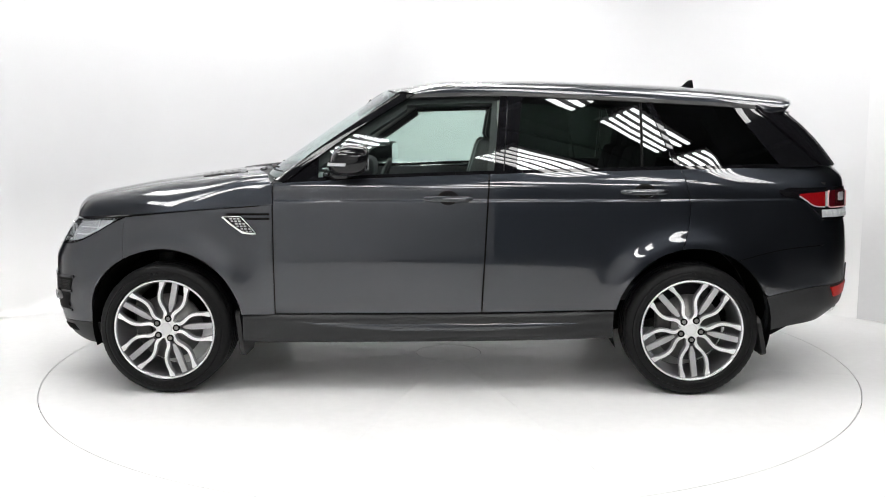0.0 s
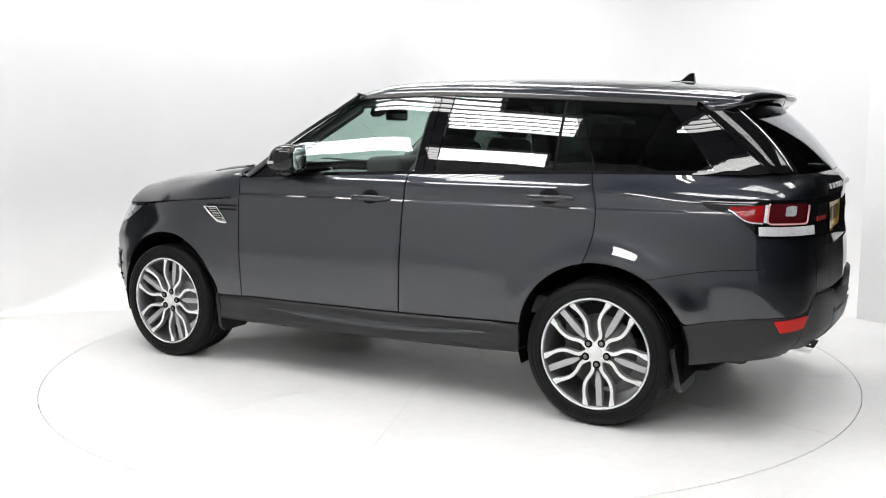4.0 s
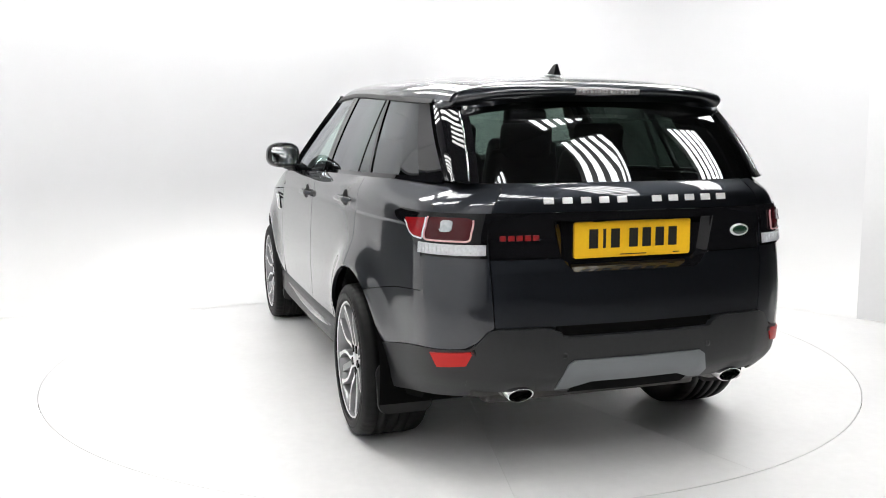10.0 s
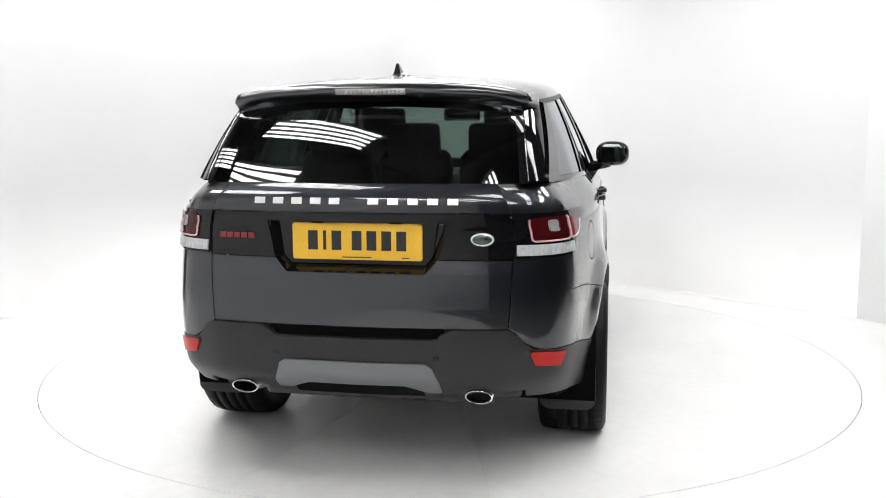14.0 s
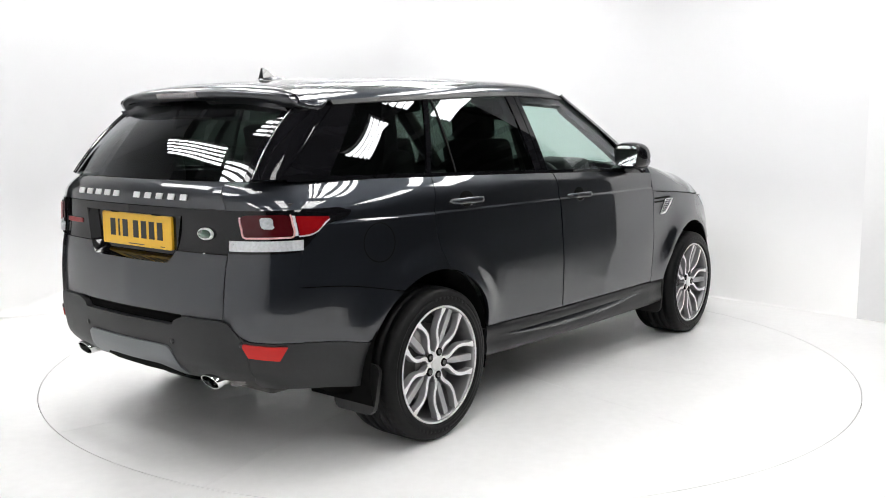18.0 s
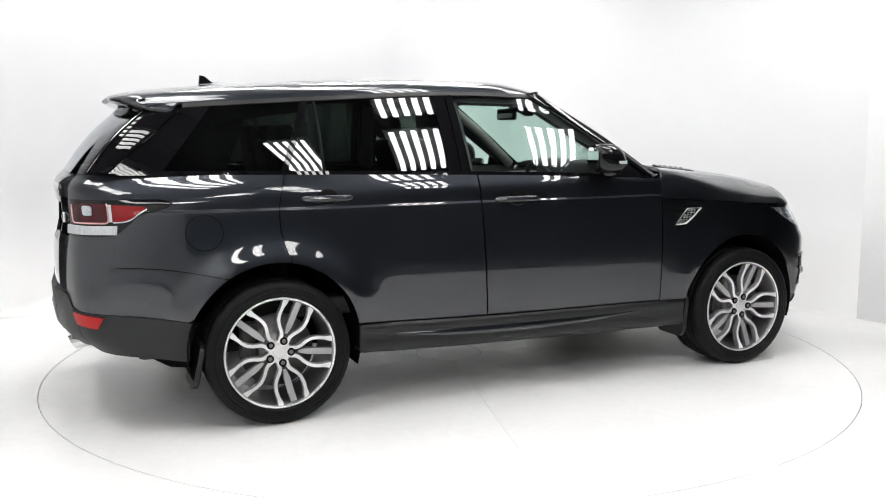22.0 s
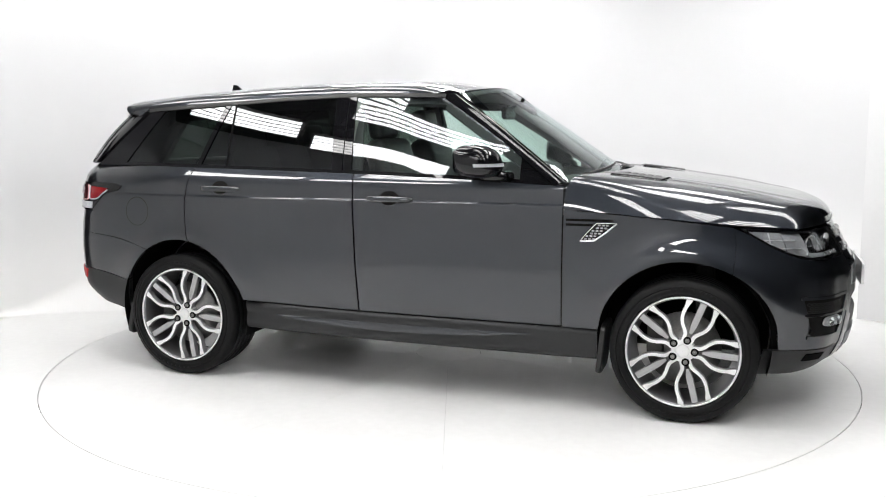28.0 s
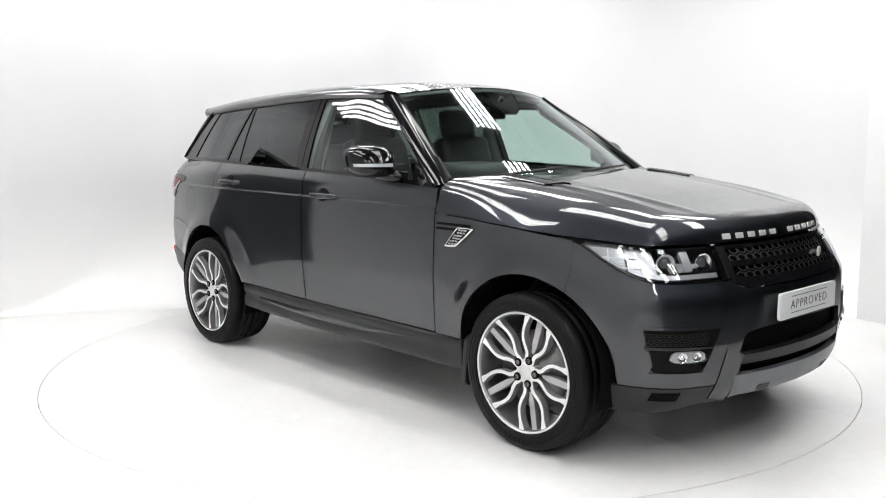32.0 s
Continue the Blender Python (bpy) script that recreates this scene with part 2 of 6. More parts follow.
def slab(bm, outline, origin, u, v, depth, inset=0.0):
    """A flat plate: an outline in the plane of u and v, with thickness along their cross product, and a chamfered face."""
    o, u, v = Vector(origin), Vector(u).normalized(), Vector(v).normalized()
    n = u.cross(v).normalized()
    cx = sum(p[0] for p in outline) / len(outline)
    cy = sum(p[1] for p in outline) / len(outline)
    back = [bm.verts.new(o + u * p[0] + v * p[1]) for p in outline]
    mid = [bm.verts.new(o + u * p[0] + v * p[1] + n * (depth - inset)) for p in outline]
    if inset:
        def shrink(p):
            d = Vector((p[0] - cx, p[1] - cy))
            return d * max(0.0, 1 - inset / max(d.length, 1e-6)) + Vector((cx, cy))
        front = [bm.verts.new(o + u * shrink(p)[0] + v * shrink(p)[1] + n * depth) for p in outline]
        layers = [back, mid, front]
    else:
        layers = [back, mid]
    k = len(outline)
    for a, b in zip(layers, layers[1:]):
        for i in range(k):
            bm.faces.new((a[i], a[(i + 1) % k], b[(i + 1) % k], b[i]))
    bm.faces.new(layers[-1])
    bm.faces.new(back[::-1])
    return bm


def rounded(w, h, r, n=4, cx=0.0, cy=0.0):
    pts = []
    for qx, qy, a in ((1, -1, -90), (1, 1, 0), (-1, 1, 90), (-1, -1, 180)):
        for i in range(n + 1):
            t = radians(a + 90 * i / n)
            pts.append((cx + qx * (w / 2 - r) + r * math.cos(t), cy + qy * (h / 2 - r) + r * math.sin(t)))
    return pts


# ---- the studio ----
WALL_U = Vector((0.68, -0.733, 0))      # along the wall on the right
WALL_N = Vector((0.733, 0.68, 0))       # outward through that wall
D_RIGHT, D_LEFT, WALL_H = 3.02, 3.25, 4.7
R_DISC = 2.493
GAP = (4.98, 6.25)                       # the open doorway in the left wall, from the corner


def studio_floor():
    bm = bmesh.new()
    n = 128
    rings = []
    for r in (R_DISC + 0.003, 3.0, 4.5, 8.0, 14.0):
        rings.append([bm.verts.new((r * math.cos(2 * math.pi * i / n), r * math.sin(2 * math.pi * i / n), 0)) for i in range(n)])
    low = [bm.verts.new((v.co.x, v.co.y, -0.06)) for v in rings[0]]
    for a, b in zip([low] + rings, rings):
        for i in range(n):
            bm.faces.new((a[i], b[i], b[(i + 1) % n], a[(i + 1) % n]))
    ob = link("floor", bm, FLOOR_WHITE, smooth=False)
    tagged(ob, "white painted smooth studio floor", "floor", kind="structure")


def hall_floor():
    """Bare concrete beyond the open end of the studio and behind its left wall."""
    concrete = material("bare concrete", (0.10, 0.098, 0.094), rough=0.8, vary=0.2, grain=0.1)
    for u0, u1 in ((4.25, 13.0), (-13.0, -D_LEFT - 0.15)):
        bm = bmesh.new()
        rows = []
        for i in range(13):
            v = -13.0 + 26.0 * i / 12
            rows.append([tuple(WALL_U * u + WALL_N * v + Vector((0, 0, 0.004))) for u in (u0, (u0 + u1) / 2, u1)])
        grid_mesh(rows, 0.004, bm=bm)
        bmesh.ops.recalc_face_normals(bm, faces=bm.faces)
        tagged(link("floor_hall", bm, concrete, smooth=False), "bare grey concrete hall floor beyond the studio", "floor", kind="structure")


def studio_pit():
    bm = bmesh.new()
    bmesh.ops.create_circle(bm, cap_ends=True, segments=64, radius=R_DISC + 0.1, matrix=Matrix.Translation((0, 0, -0.058)))
    tagged(link("turntable_pit", bm, SEAM_GREY), "shallow grey pit under the turntable", "pit", kind="structure")


def studio_wall():
    """Two white walls that meet in a rounded corner behind the turntable; the one runs down into the floor in a wide cove."""
    w2 = Vector((-WALL_N.x, -WALL_N.y, 0)).normalized()       # along the left wall, away from the corner
    n2 = -WALL_U.normalized()                                  # outward through the left wall
    rc = 1.0
    corner = WALL_N * D_RIGHT + n2 * D_LEFT
    path = []
    for i in range(13):
        s = 4.98 - (4.98 - rc) * i / 12
        path.append((corner + WALL_U * s, WALL_N, 0.02))
    for i in range(1, 17):
        a = math.pi / 2 * i / 16
        c = corner + WALL_U * rc + w2 * rc
        nrm = (WALL_N * math.cos(a) + n2 * math.sin(a)).normalized()
        path.append((c + nrm * rc, nrm, 0.02 + 0.9 * smooth01(a, 0.5, 1.5)))
    for i in range(1, 13):
        s = rc + (GAP[0] - rc) * i / 12
        path.append((corner + w2 * s, n2, 0.92 - 0.88 * smooth01(s, 3.0, 4.9)))
    far = [(corner + w2 * (GAP[1] + (8.6 - GAP[1]) * i / 4), n2, 0.04) for i in range(5)]
    for name, run in (("wall_backdrop", path), ("wall_left", far)):
        bm = bmesh.new()
        rows = []
        for p, nrm, cove in run:
            row = []
            for k in range(11):
                a = math.pi / 2 * k / 10
                row.append(p - nrm * (cove * (1 - math.sin(a))) + Vector((0, 0, 0.003 + cove * (1 - math.cos(a)))))
            row.append(p + Vector((0, 0, 2.0)))
            row.append(p + Vector((0, 0, WALL_H)))
            row.append(p + nrm * 0.15 + Vector((0, 0, WALL_H)))
            row.append(p + nrm * 0.15 + Vector((0, 0, -0.05)))
            rows.append(row)
        grid_mesh(rows, bm=bm)
        for row in (rows[0], rows[-1]):                        # closed ends
            bm.faces.new([bm.verts.new(q) for q in row])
        bmesh.ops.remove_doubles(bm, verts=bm.verts, dist=1e-4)
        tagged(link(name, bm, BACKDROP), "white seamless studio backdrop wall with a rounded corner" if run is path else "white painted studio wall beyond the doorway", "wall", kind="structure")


def wall_lintel():
    """The wall above the doorway."""
    w2 = Vector((-WALL_N.x, -WALL_N.y, 0)).normalized()
    n2 = -WALL_U.normalized()
    c = WALL_N * D_RIGHT + n2 * (D_LEFT + 0.075) + w2 * ((GAP[0] + GAP[1]) / 2)
    bm = bmesh.new()
    box(bm, c.x, c.y, (WALL_H + 2.25) / 2, GAP[1] - GAP[0] - 0.004, 0.146, WALL_H - 2.25, 0.004, Matrix.Rotation(math.atan2(w2.y, w2.x), 4, "Z"))
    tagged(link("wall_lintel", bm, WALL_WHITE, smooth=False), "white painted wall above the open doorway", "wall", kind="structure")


def wall_joint():
    """A flat panel over the end of the smooth wall."""
    bm = bmesh.new()
    ang = math.atan2(WALL_U.y, WALL_U.x)
    p0 = Vector((3.17, 1.03, 0)) + WALL_U * 0.17
    box(bm, p0.x, p0.y, WALL_H / 2, 0.34, 0.03, WALL_H - 0.01, 0.004, Matrix.Rotation(ang, 4, "Z"))
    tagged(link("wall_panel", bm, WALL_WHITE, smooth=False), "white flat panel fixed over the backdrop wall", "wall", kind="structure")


def side_wall():
    """The third white wall, along the open side of the studio."""
    bm = bmesh.new()
    p0 = WALL_N * (D_RIGHT - 8.6) - WALL_U * (D_LEFT + 0.2)
    length = 10.1
    c = p0 + WALL_U * (length / 2) - WALL_N * 0.058
    box(bm, c.x, c.y, WALL_H / 2, length, 0.12, WALL_H, 0.01, Matrix.Rotation(math.atan2(WALL_U.y, WALL_U.x), 4, "Z"))
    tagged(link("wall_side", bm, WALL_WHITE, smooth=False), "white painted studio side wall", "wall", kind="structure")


def warehouse():
    """The dark hall around the open side and above."""
    bm = bmesh.new()
    ang = math.atan2(WALL_U.y, WALL_U.x)
    rot = Matrix.Rotation(ang, 4, "Z")
    L, Hh = 13.0, 5.2
    for cx, cy, sx, sy in ((0, -L, 2 * L, 0.2), (0, L, 2 * L, 0.2), (-L, 0, 0.2, 2 * L), (L, 0, 0.2, 2 * L)):
        q = rot @ Vector((cx, cy, 0))
        box(bm, q.x, q.y, Hh / 2, sx, sy, Hh, 0, rot)
    tagged(link("wall_hall", bm, material("grey hall cladding", (0.05, 0.05, 0.053), rough=0.8, vary=0.15), smooth=False),
           "grey clad hall walls around the studio", "wall", kind="structure")
    bm = bmesh.new()
    box(bm, 0, 0, Hh + 0.05, 2 * L, 2 * L, 0.1, 0, rot)
    for k in range(-10, 11):
        q = rot @ Vector((0, k * 1.2, 0))
        box(bm, q.x, q.y, Hh - 0.09, 2 * L, 0.07, 0.16, 0, rot)
    for k in (-8, -2.6, 2.6, 8):
        q = rot @ Vector((k, 0, 0))
        box(bm, q.x, q.y, Hh - 0.3, 0.18, 2 * L, 0.24, 0, rot)
    tagged(link("ceiling", bm, ROOF_DARK, smooth=False), "dark hall roof with purlins and beams", "ceiling", kind="structure")


def light_bank():
    """One hanging bank: a housing with five bare tubes beneath it."""
    bank = new("light_bank")
    tagged(bank, "hanging bank of five white fluorescent tubes", "ceiling light", group="ceiling light banks")
    bm = bmesh.new()
    box(bm, 0, 0, 0.07, 1.42, 0.52, 0.05, 0.01)
    for k in range(5):
        box(bm, 0, (k - 2) * 0.10, 0.04, 1.38, 0.03, 0.02)
    part("housing", bm, FIXTURE, bank, smooth=False)
    bm = bmesh.new()
    tube(bm, [(-0.67, 0, 0), (0.67, 0, 0)], 0.0265, 8)
    t0 = part("fluorescent_tube", bm, TUBE, bank)
    t0.location = (0, -0.20, 0)
    for k in range(1, 5):
        t = t0.copy()
        scene.collection.objects.link(t)
        t.location = (0, (k - 2) * 0.10, 0)
    for y in (-0.6, 0.6):
        bm = bmesh.new()
        tube(bm, [(y, 0, 0.09), (y, 0, 1.9)], 0.006, 6)
        part("hanger", bm, FIXTURE, bank)
    return bank


def light_banks():
    ang = math.degrees(math.atan2(WALL_U.y, WALL_U.x))
    first = light_bank()
    spots = [(a, b) for b in (-1.85, -0.45, 0.95, 1.85) for a in (-2.1, -0.35, 1.4, 3.15, 4.9) if (a, b) not in ((1.4, -1.85), (-0.35, 1.85), (3.15, 1.85), (4.9, 1.85), (4.9, 0.95))]
    # the last three banks are extra, added to brighten floor, car and left walls
    spots += [(-1.2, -3.1), (0.3, -3.4), (0.55, -2.25), (4.1, -3.3), (3.15, -4.65), (4.9, -4.65)]
    rot = Matrix.Rotation(radians(ang), 4, "Z")
    for i, (a, b) in enumerate(spots):
        q = rot @ Vector((a, b, 0))
        m = pose(q.x, q.y, 3.25, 0, 0, ang)
        if i == 0:
            first.matrix_basis = m
        else:
            copy_thing(first, m)


def turntable():
    tt = new("turntable")
    tagged(tt, "round white turntable flush with the studio floor", "turntable")
    bm = bmesh.new()
    lathe(bm, [(-0.055, 0.001), (-0.055, R_DISC - 0.02), (-0.012, R_DISC - 0.004), (-0.012, 0.001)], 96, "z")
    part("base_plate", bm, SEAM_GREY, tt, smooth=False)
    cuts = [13, 75.5, 107, 167, 193, 255.5, 287, 347]
    for i, a in enumerate(cuts):
        b = cuts[(i + 1) % 8] + (360 if i == 7 else 0)
        bm = bmesh.new()
        n = max(6, int((b - a) / 1.5))
        rows = []
        for k in range(n + 1):
            row = []
            for r in (0.215, 0.8, 1.6, R_DISC - 0.002):
                e = math.degrees(0.0006 / r)
                t = radians(a + e + (b - a - 2 * e) * k / n)
                row.append((r * math.cos(t), r * math.sin(t), 0.0))
            rows.append(row[::-1])
        grid_mesh(rows, 0.012, bm=bm)
        part("deck_plate", bm, FLOOR_WHITE, tt, smooth=False)
    bm = bmesh.new()
    lathe(bm, [(-0.012, 0.212), (-0.0008, 0.211), (-0.0008, 0.001)], 48, "z")
    part("hub_cover", bm, FLOOR_WHITE, tt, smooth=False)
    return tt


# ---- the car's body surface: x forward, y to its left, z up, from the middle of the wheelbase on the ground ----
PLAN = [(2.27, 0), (2.262, 0.15), (2.245, 0.3), (2.215, 0.44), (2.185, 0.54), (2.14, 0.65), (2.10, 0.74), (2.03, 0.82), (1.92, 0.875),
        (1.78, 0.912), (1.6, 0.940), (1.4, 0.958), (1.2, 0.968),
        (0.8, 0.970), (0.3, 0.972), (-0.3, 0.972), (-0.8, 0.970), (-1.2, 0.966), (-1.5, 0.956), (-1.8, 0.926), (-2.05, 0.882),
        (-2.2, 0.842), (-2.30, 0.775), (-2.365, 0.66), (-2.405, 0.45), (-2.42, 0.25), (-2.43, 0)]
SS = [-0.015]
for (xa, ya), (xb, yb) in zip(PLAN, PLAN[1:]):
    SS.append(SS[-1] + math.hypot(xb - xa, yb - ya))
PX, PY = pchip(SS, [q[0] for q in PLAN]), pchip(SS, [q[1] for q in PLAN])
S_OF_X = pchip([q[0] for q in PLAN], SS)
S_FY = pchip([q[1] for q in PLAN[:14]], SS[:14])              # by y round the nose
S_RY = pchip([q[1] for q in PLAN[16:]], SS[16:])              # by y round the tail
HALF = pchip([0.15, 0.28, 0.36, 0.455, 0.63, 0.735, 0.9, 1.0, 1.077, 1.0865, 1.13, 1.17, 1.20, 1.235, 1.27],
             [0.80, 0.915, 0.945, 0.957, 0.9675, 0.9715, 0.9655, 0.960, 0.953, 0.9452, 0.9430, 0.936, 0.922, 0.897, 0.868])
NOSE = pchip([0.15, 0.19, 0.3, 0.4, 0.57, 0.74, 0.82, 0.9, 0.97, 1.05], [-0.18, -0.12, 0.0, 0.04, 0.055, 0.05, 0.015, -0.03, -0.085, -0.14])
TAIL = pchip([0.25, 0.31, 0.4, 0.5, 0.66, 0.74, 0.9, 0.97, 1.04, 1.12, 1.19, 1.235, 1.26, 1.3], [0.34, 0.22, 0.06, -0.03, -0.045, -0.045, -0.036, -0.024, -0.018, -0.022, -0.024, 0.0, 0.03, 0.08])
WHEEL_X, WHEEL_Z = 1.4615, 0.366


def body(s, z, out=0.0):
    """A point of the outer skin at s metres round the plan from the middle of the nose, at height z."""
    x, y = PX(s), PY(s)
    wf, wr = smooth01(x, 1.2, 2.15), smooth01(-x, 1.75, 2.3)
    k = HALF(z) / 0.972
    fl = 0.0
    for xw in (WHEEL_X, -WHEEL_X):
        r = math.hypot(x - xw, z - 0.39)
        fl += (0.030 if xw > 0 else 0.037) * math.exp(-((r - 0.43) / 0.098) ** 2)
    fl *= 0.2 + 0.8 * smooth01(z, 0.45, 0.64)
    x2 = x + NOSE(z) * wf + TAIL(z) * wr
    y2 = y * k + fl * (y / 0.97) ** 2
    y2 -= 0.040 * smooth01(z, 1.09, 1.262) * smooth01(-x, 1.45, 2.05) * min(1.0, y / 0.6)
    if out:
        e = 0.004
        a, b = (PX(s - e), PY(s - e)), (PX(s + e), PY(s + e))
        tx, ty = b[0] - a[0], b[1] - a[1]
        l = math.hypot(tx, ty) or 1.0
        x2, y2 = x2 - ty / l * out * -1, y2 + tx / l * out * -1
    return (x2, y2, z)


def sx(x):
    return S_OF_X(x)


WAIST = (1.068, 1.0755, 1.0785, 1.0855, 1.0885, 1.096)


def facing_out(pts):
    """The same rows, ordered so that the sheet faces away from the middle of the car."""
    i, j = len(pts) // 2, len(pts[0]) // 2
    i, j = max(i, 1), max(j, 1)
    p = Vector(pts[i][j])
    n = (p - Vector(pts[i - 1][j])).cross(p - Vector(pts[i][j - 1]))
    away = p - Vector((p.x * 0.75, 0, 0.7))
    return pts if n.dot(away) > 0 else pts[::-1]


def skin(name, cols, mat, parent, rows=14, flange=0.02, out=0.0, label="", sides=(1, -1), surf=None, crease=()):
    """A panel on the left side, and its mirror: columns (s low, z low, s high, z high)."""
    f = surf or (lambda s, z: body(s, z, out))
    made = []
    pts = []
    for col in cols:
        a, b, c, d = col[:4]
        bow = col[4] if len(col) > 4 else 0.0
        zs = [b + (d - b) * j / rows for j in range(rows + 1)]
        if crease:                                   # extra rows that hold a sharp line
            n1 = int(rows * 0.75)
            zs = [b + (crease[0] - b) * j / n1 for j in range(n1)] + list(crease)
            n2 = rows - n1
            zs += [crease[-1] + (d - crease[-1]) * (j + 1) / n2 for j in range(n2)]
        pts.append([f(a + (c - a) * t + bow * 4 * t * (1 - t), z) for t, z in [((z - b) / (d - b), z) for z in zs]])
    pts = facing_out(pts)
    for side in sides:
        made.append(part(name, grid_mesh(pts, flange, side=side), mat, parent, label))
    return made


def across(name, ys, low, high, mat, parent, rear=False, rows=8, flange=0.02, out=0.0, label=""):
    """A panel over the middle of the nose or of the tail: low(y) and high(y) are its heights."""
    pts = []
    for y in (ys[::-1] if rear else ys):
        s = (S_RY if rear else S_FY)(abs(y))
        lo, hi = low(abs(y)), high(abs(y))
        col = []
        for j in range(rows + 1):
            p = body(s, lo + (hi - lo) * j / rows, out(abs(y)) if callable(out) else out)
            col.append((p[0], p[1] if y >= 0 else -p[1], p[2]))
        pts.append(col)
    return part(name, grid_mesh(pts, flange), mat, parent, label)


def both_ways(ys):
    return [-y for y in ys[::-1]] + [y for y in ys if y > 0]


def blend(c0, c1, n):
    return [tuple(c0[k] + (c1[k] - c0[k]) * i / n for k in range(4)) for i in range(n + 1)]


def cols_between(x_list, low, high, top_x=None):
    """Columns at the x's: low(x), high(x) heights; top_x shifts the column's upper end."""
    return [(sx(x), low(x), sx(top_x(x) if top_x else x), high(top_x(x) if top_x else x)) for x in x_list]


def span(a, b, n):
    return [a + (b - a) * i / n for i in range(n + 1)]


ARCH_F, ARCH_R = (1.452, 0.398, 0.421), (-1.467, 0.392, 0.430)


def arch_xs(arch, x0, x1, n):
    """x's along an arch, close together where it is steep."""
    cx, cz, r = arch
    a0, a1 = math.acos(max(-1, min(1, (x0 - cx) / r))), math.acos(max(-1, min(1, (x1 - cx) / r)))
    return [cx + r * math.cos(a0 + (a1 - a0) * i / n) for i in range(n + 1)]


def arch_z(arch, x):
    cx, cz, r = arch
    return cz + math.sqrt(max(r * r - (x - cx) ** 2, 0.0))


SILL_TOP = pchip([0.9, -0.3, -1.1], [0.447, 0.456, 0.474])
SILL_LOW = pchip([0.9, -0.3, -1.1], [0.283, 0.294, 0.312])
BONNET_LINE = pchip([2.1, 1.95, 1.75, 1.4, 1.1, 0.83, 0.7], [0.972, 0.978, 0.990, 1.020, 1.042, 1.060, 1.068])
BELT = pchip([0.95, 0.7, 0.33, -0.39, -1.39, -2.02, -2.3], [1.185, 1.196, 1.214, 1.237, 1.258, 1.266, 1.268])
DLO_TOP = pchip([0.35, 0.18, -0.39, -0.54, -1.25, -1.82, -2.1], [1.652, 1.660, 1.672, 1.668, 1.632, 1.598, 1.575])
ROOF_MID = pchip([0.32, 0.2, 0.05, -0.3, -0.65, -1.2, -1.6, -2.0, -2.3], [1.708, 1.738, 1.757, 1.766, 1.765, 1.746, 1.722, 1.686, 1.65])
GREEN_LOW = pchip([1.0, 0.85, 0.0, -1.0, -1.6, -2.0, -2.25], [0.86, 0.878, 0.890, 0.884, 0.848, 0.782, 0.735])
GREEN_TOP = pchip([0.5, 0.2, -0.2, -1.0, -1.6, -1.9, -2.1], [0.655, 0.675, 0.70, 0.705, 0.680, 0.642, 0.622])


def green(x, z, out=0.0):
    """The side of the upper body, windows and pillars."""
    t = (z - 1.235) / (1.66 - 1.235)
    lo, hi = GREEN_LOW(x), GREEN_TOP(x)
    y = lo + (hi - lo) * (0.74 * t if t < 0 else 0.74 * t + 0.26 * t * t)
    return (x, y + out, z)


def pillar(name, cols, mat, parent, rows=10, flange=0.015, out=0.0, label="", sides=(1, -1)):
    made = []
    pts = [[green(a + (c - a) * j / rows, b + (d - b) * j / rows, out) for j in range(rows + 1)] for a, b, c, d in cols]
    pts = facing_out(pts)
    for side in sides:
        made.append(part(name, grid_mesh(pts, flange, side=side), mat, parent, label))
    return made


EDGE = pchip([0.69, 0.9, 1.1, 1.255], [0.607, 0.622, 0.640, 0.652])     # half width of the tailgate
QUARTER_SEAM = pchip([-1.70, -1.85, -2.0, -2.2], [0.752, 0.785, 0.812, 0.828])


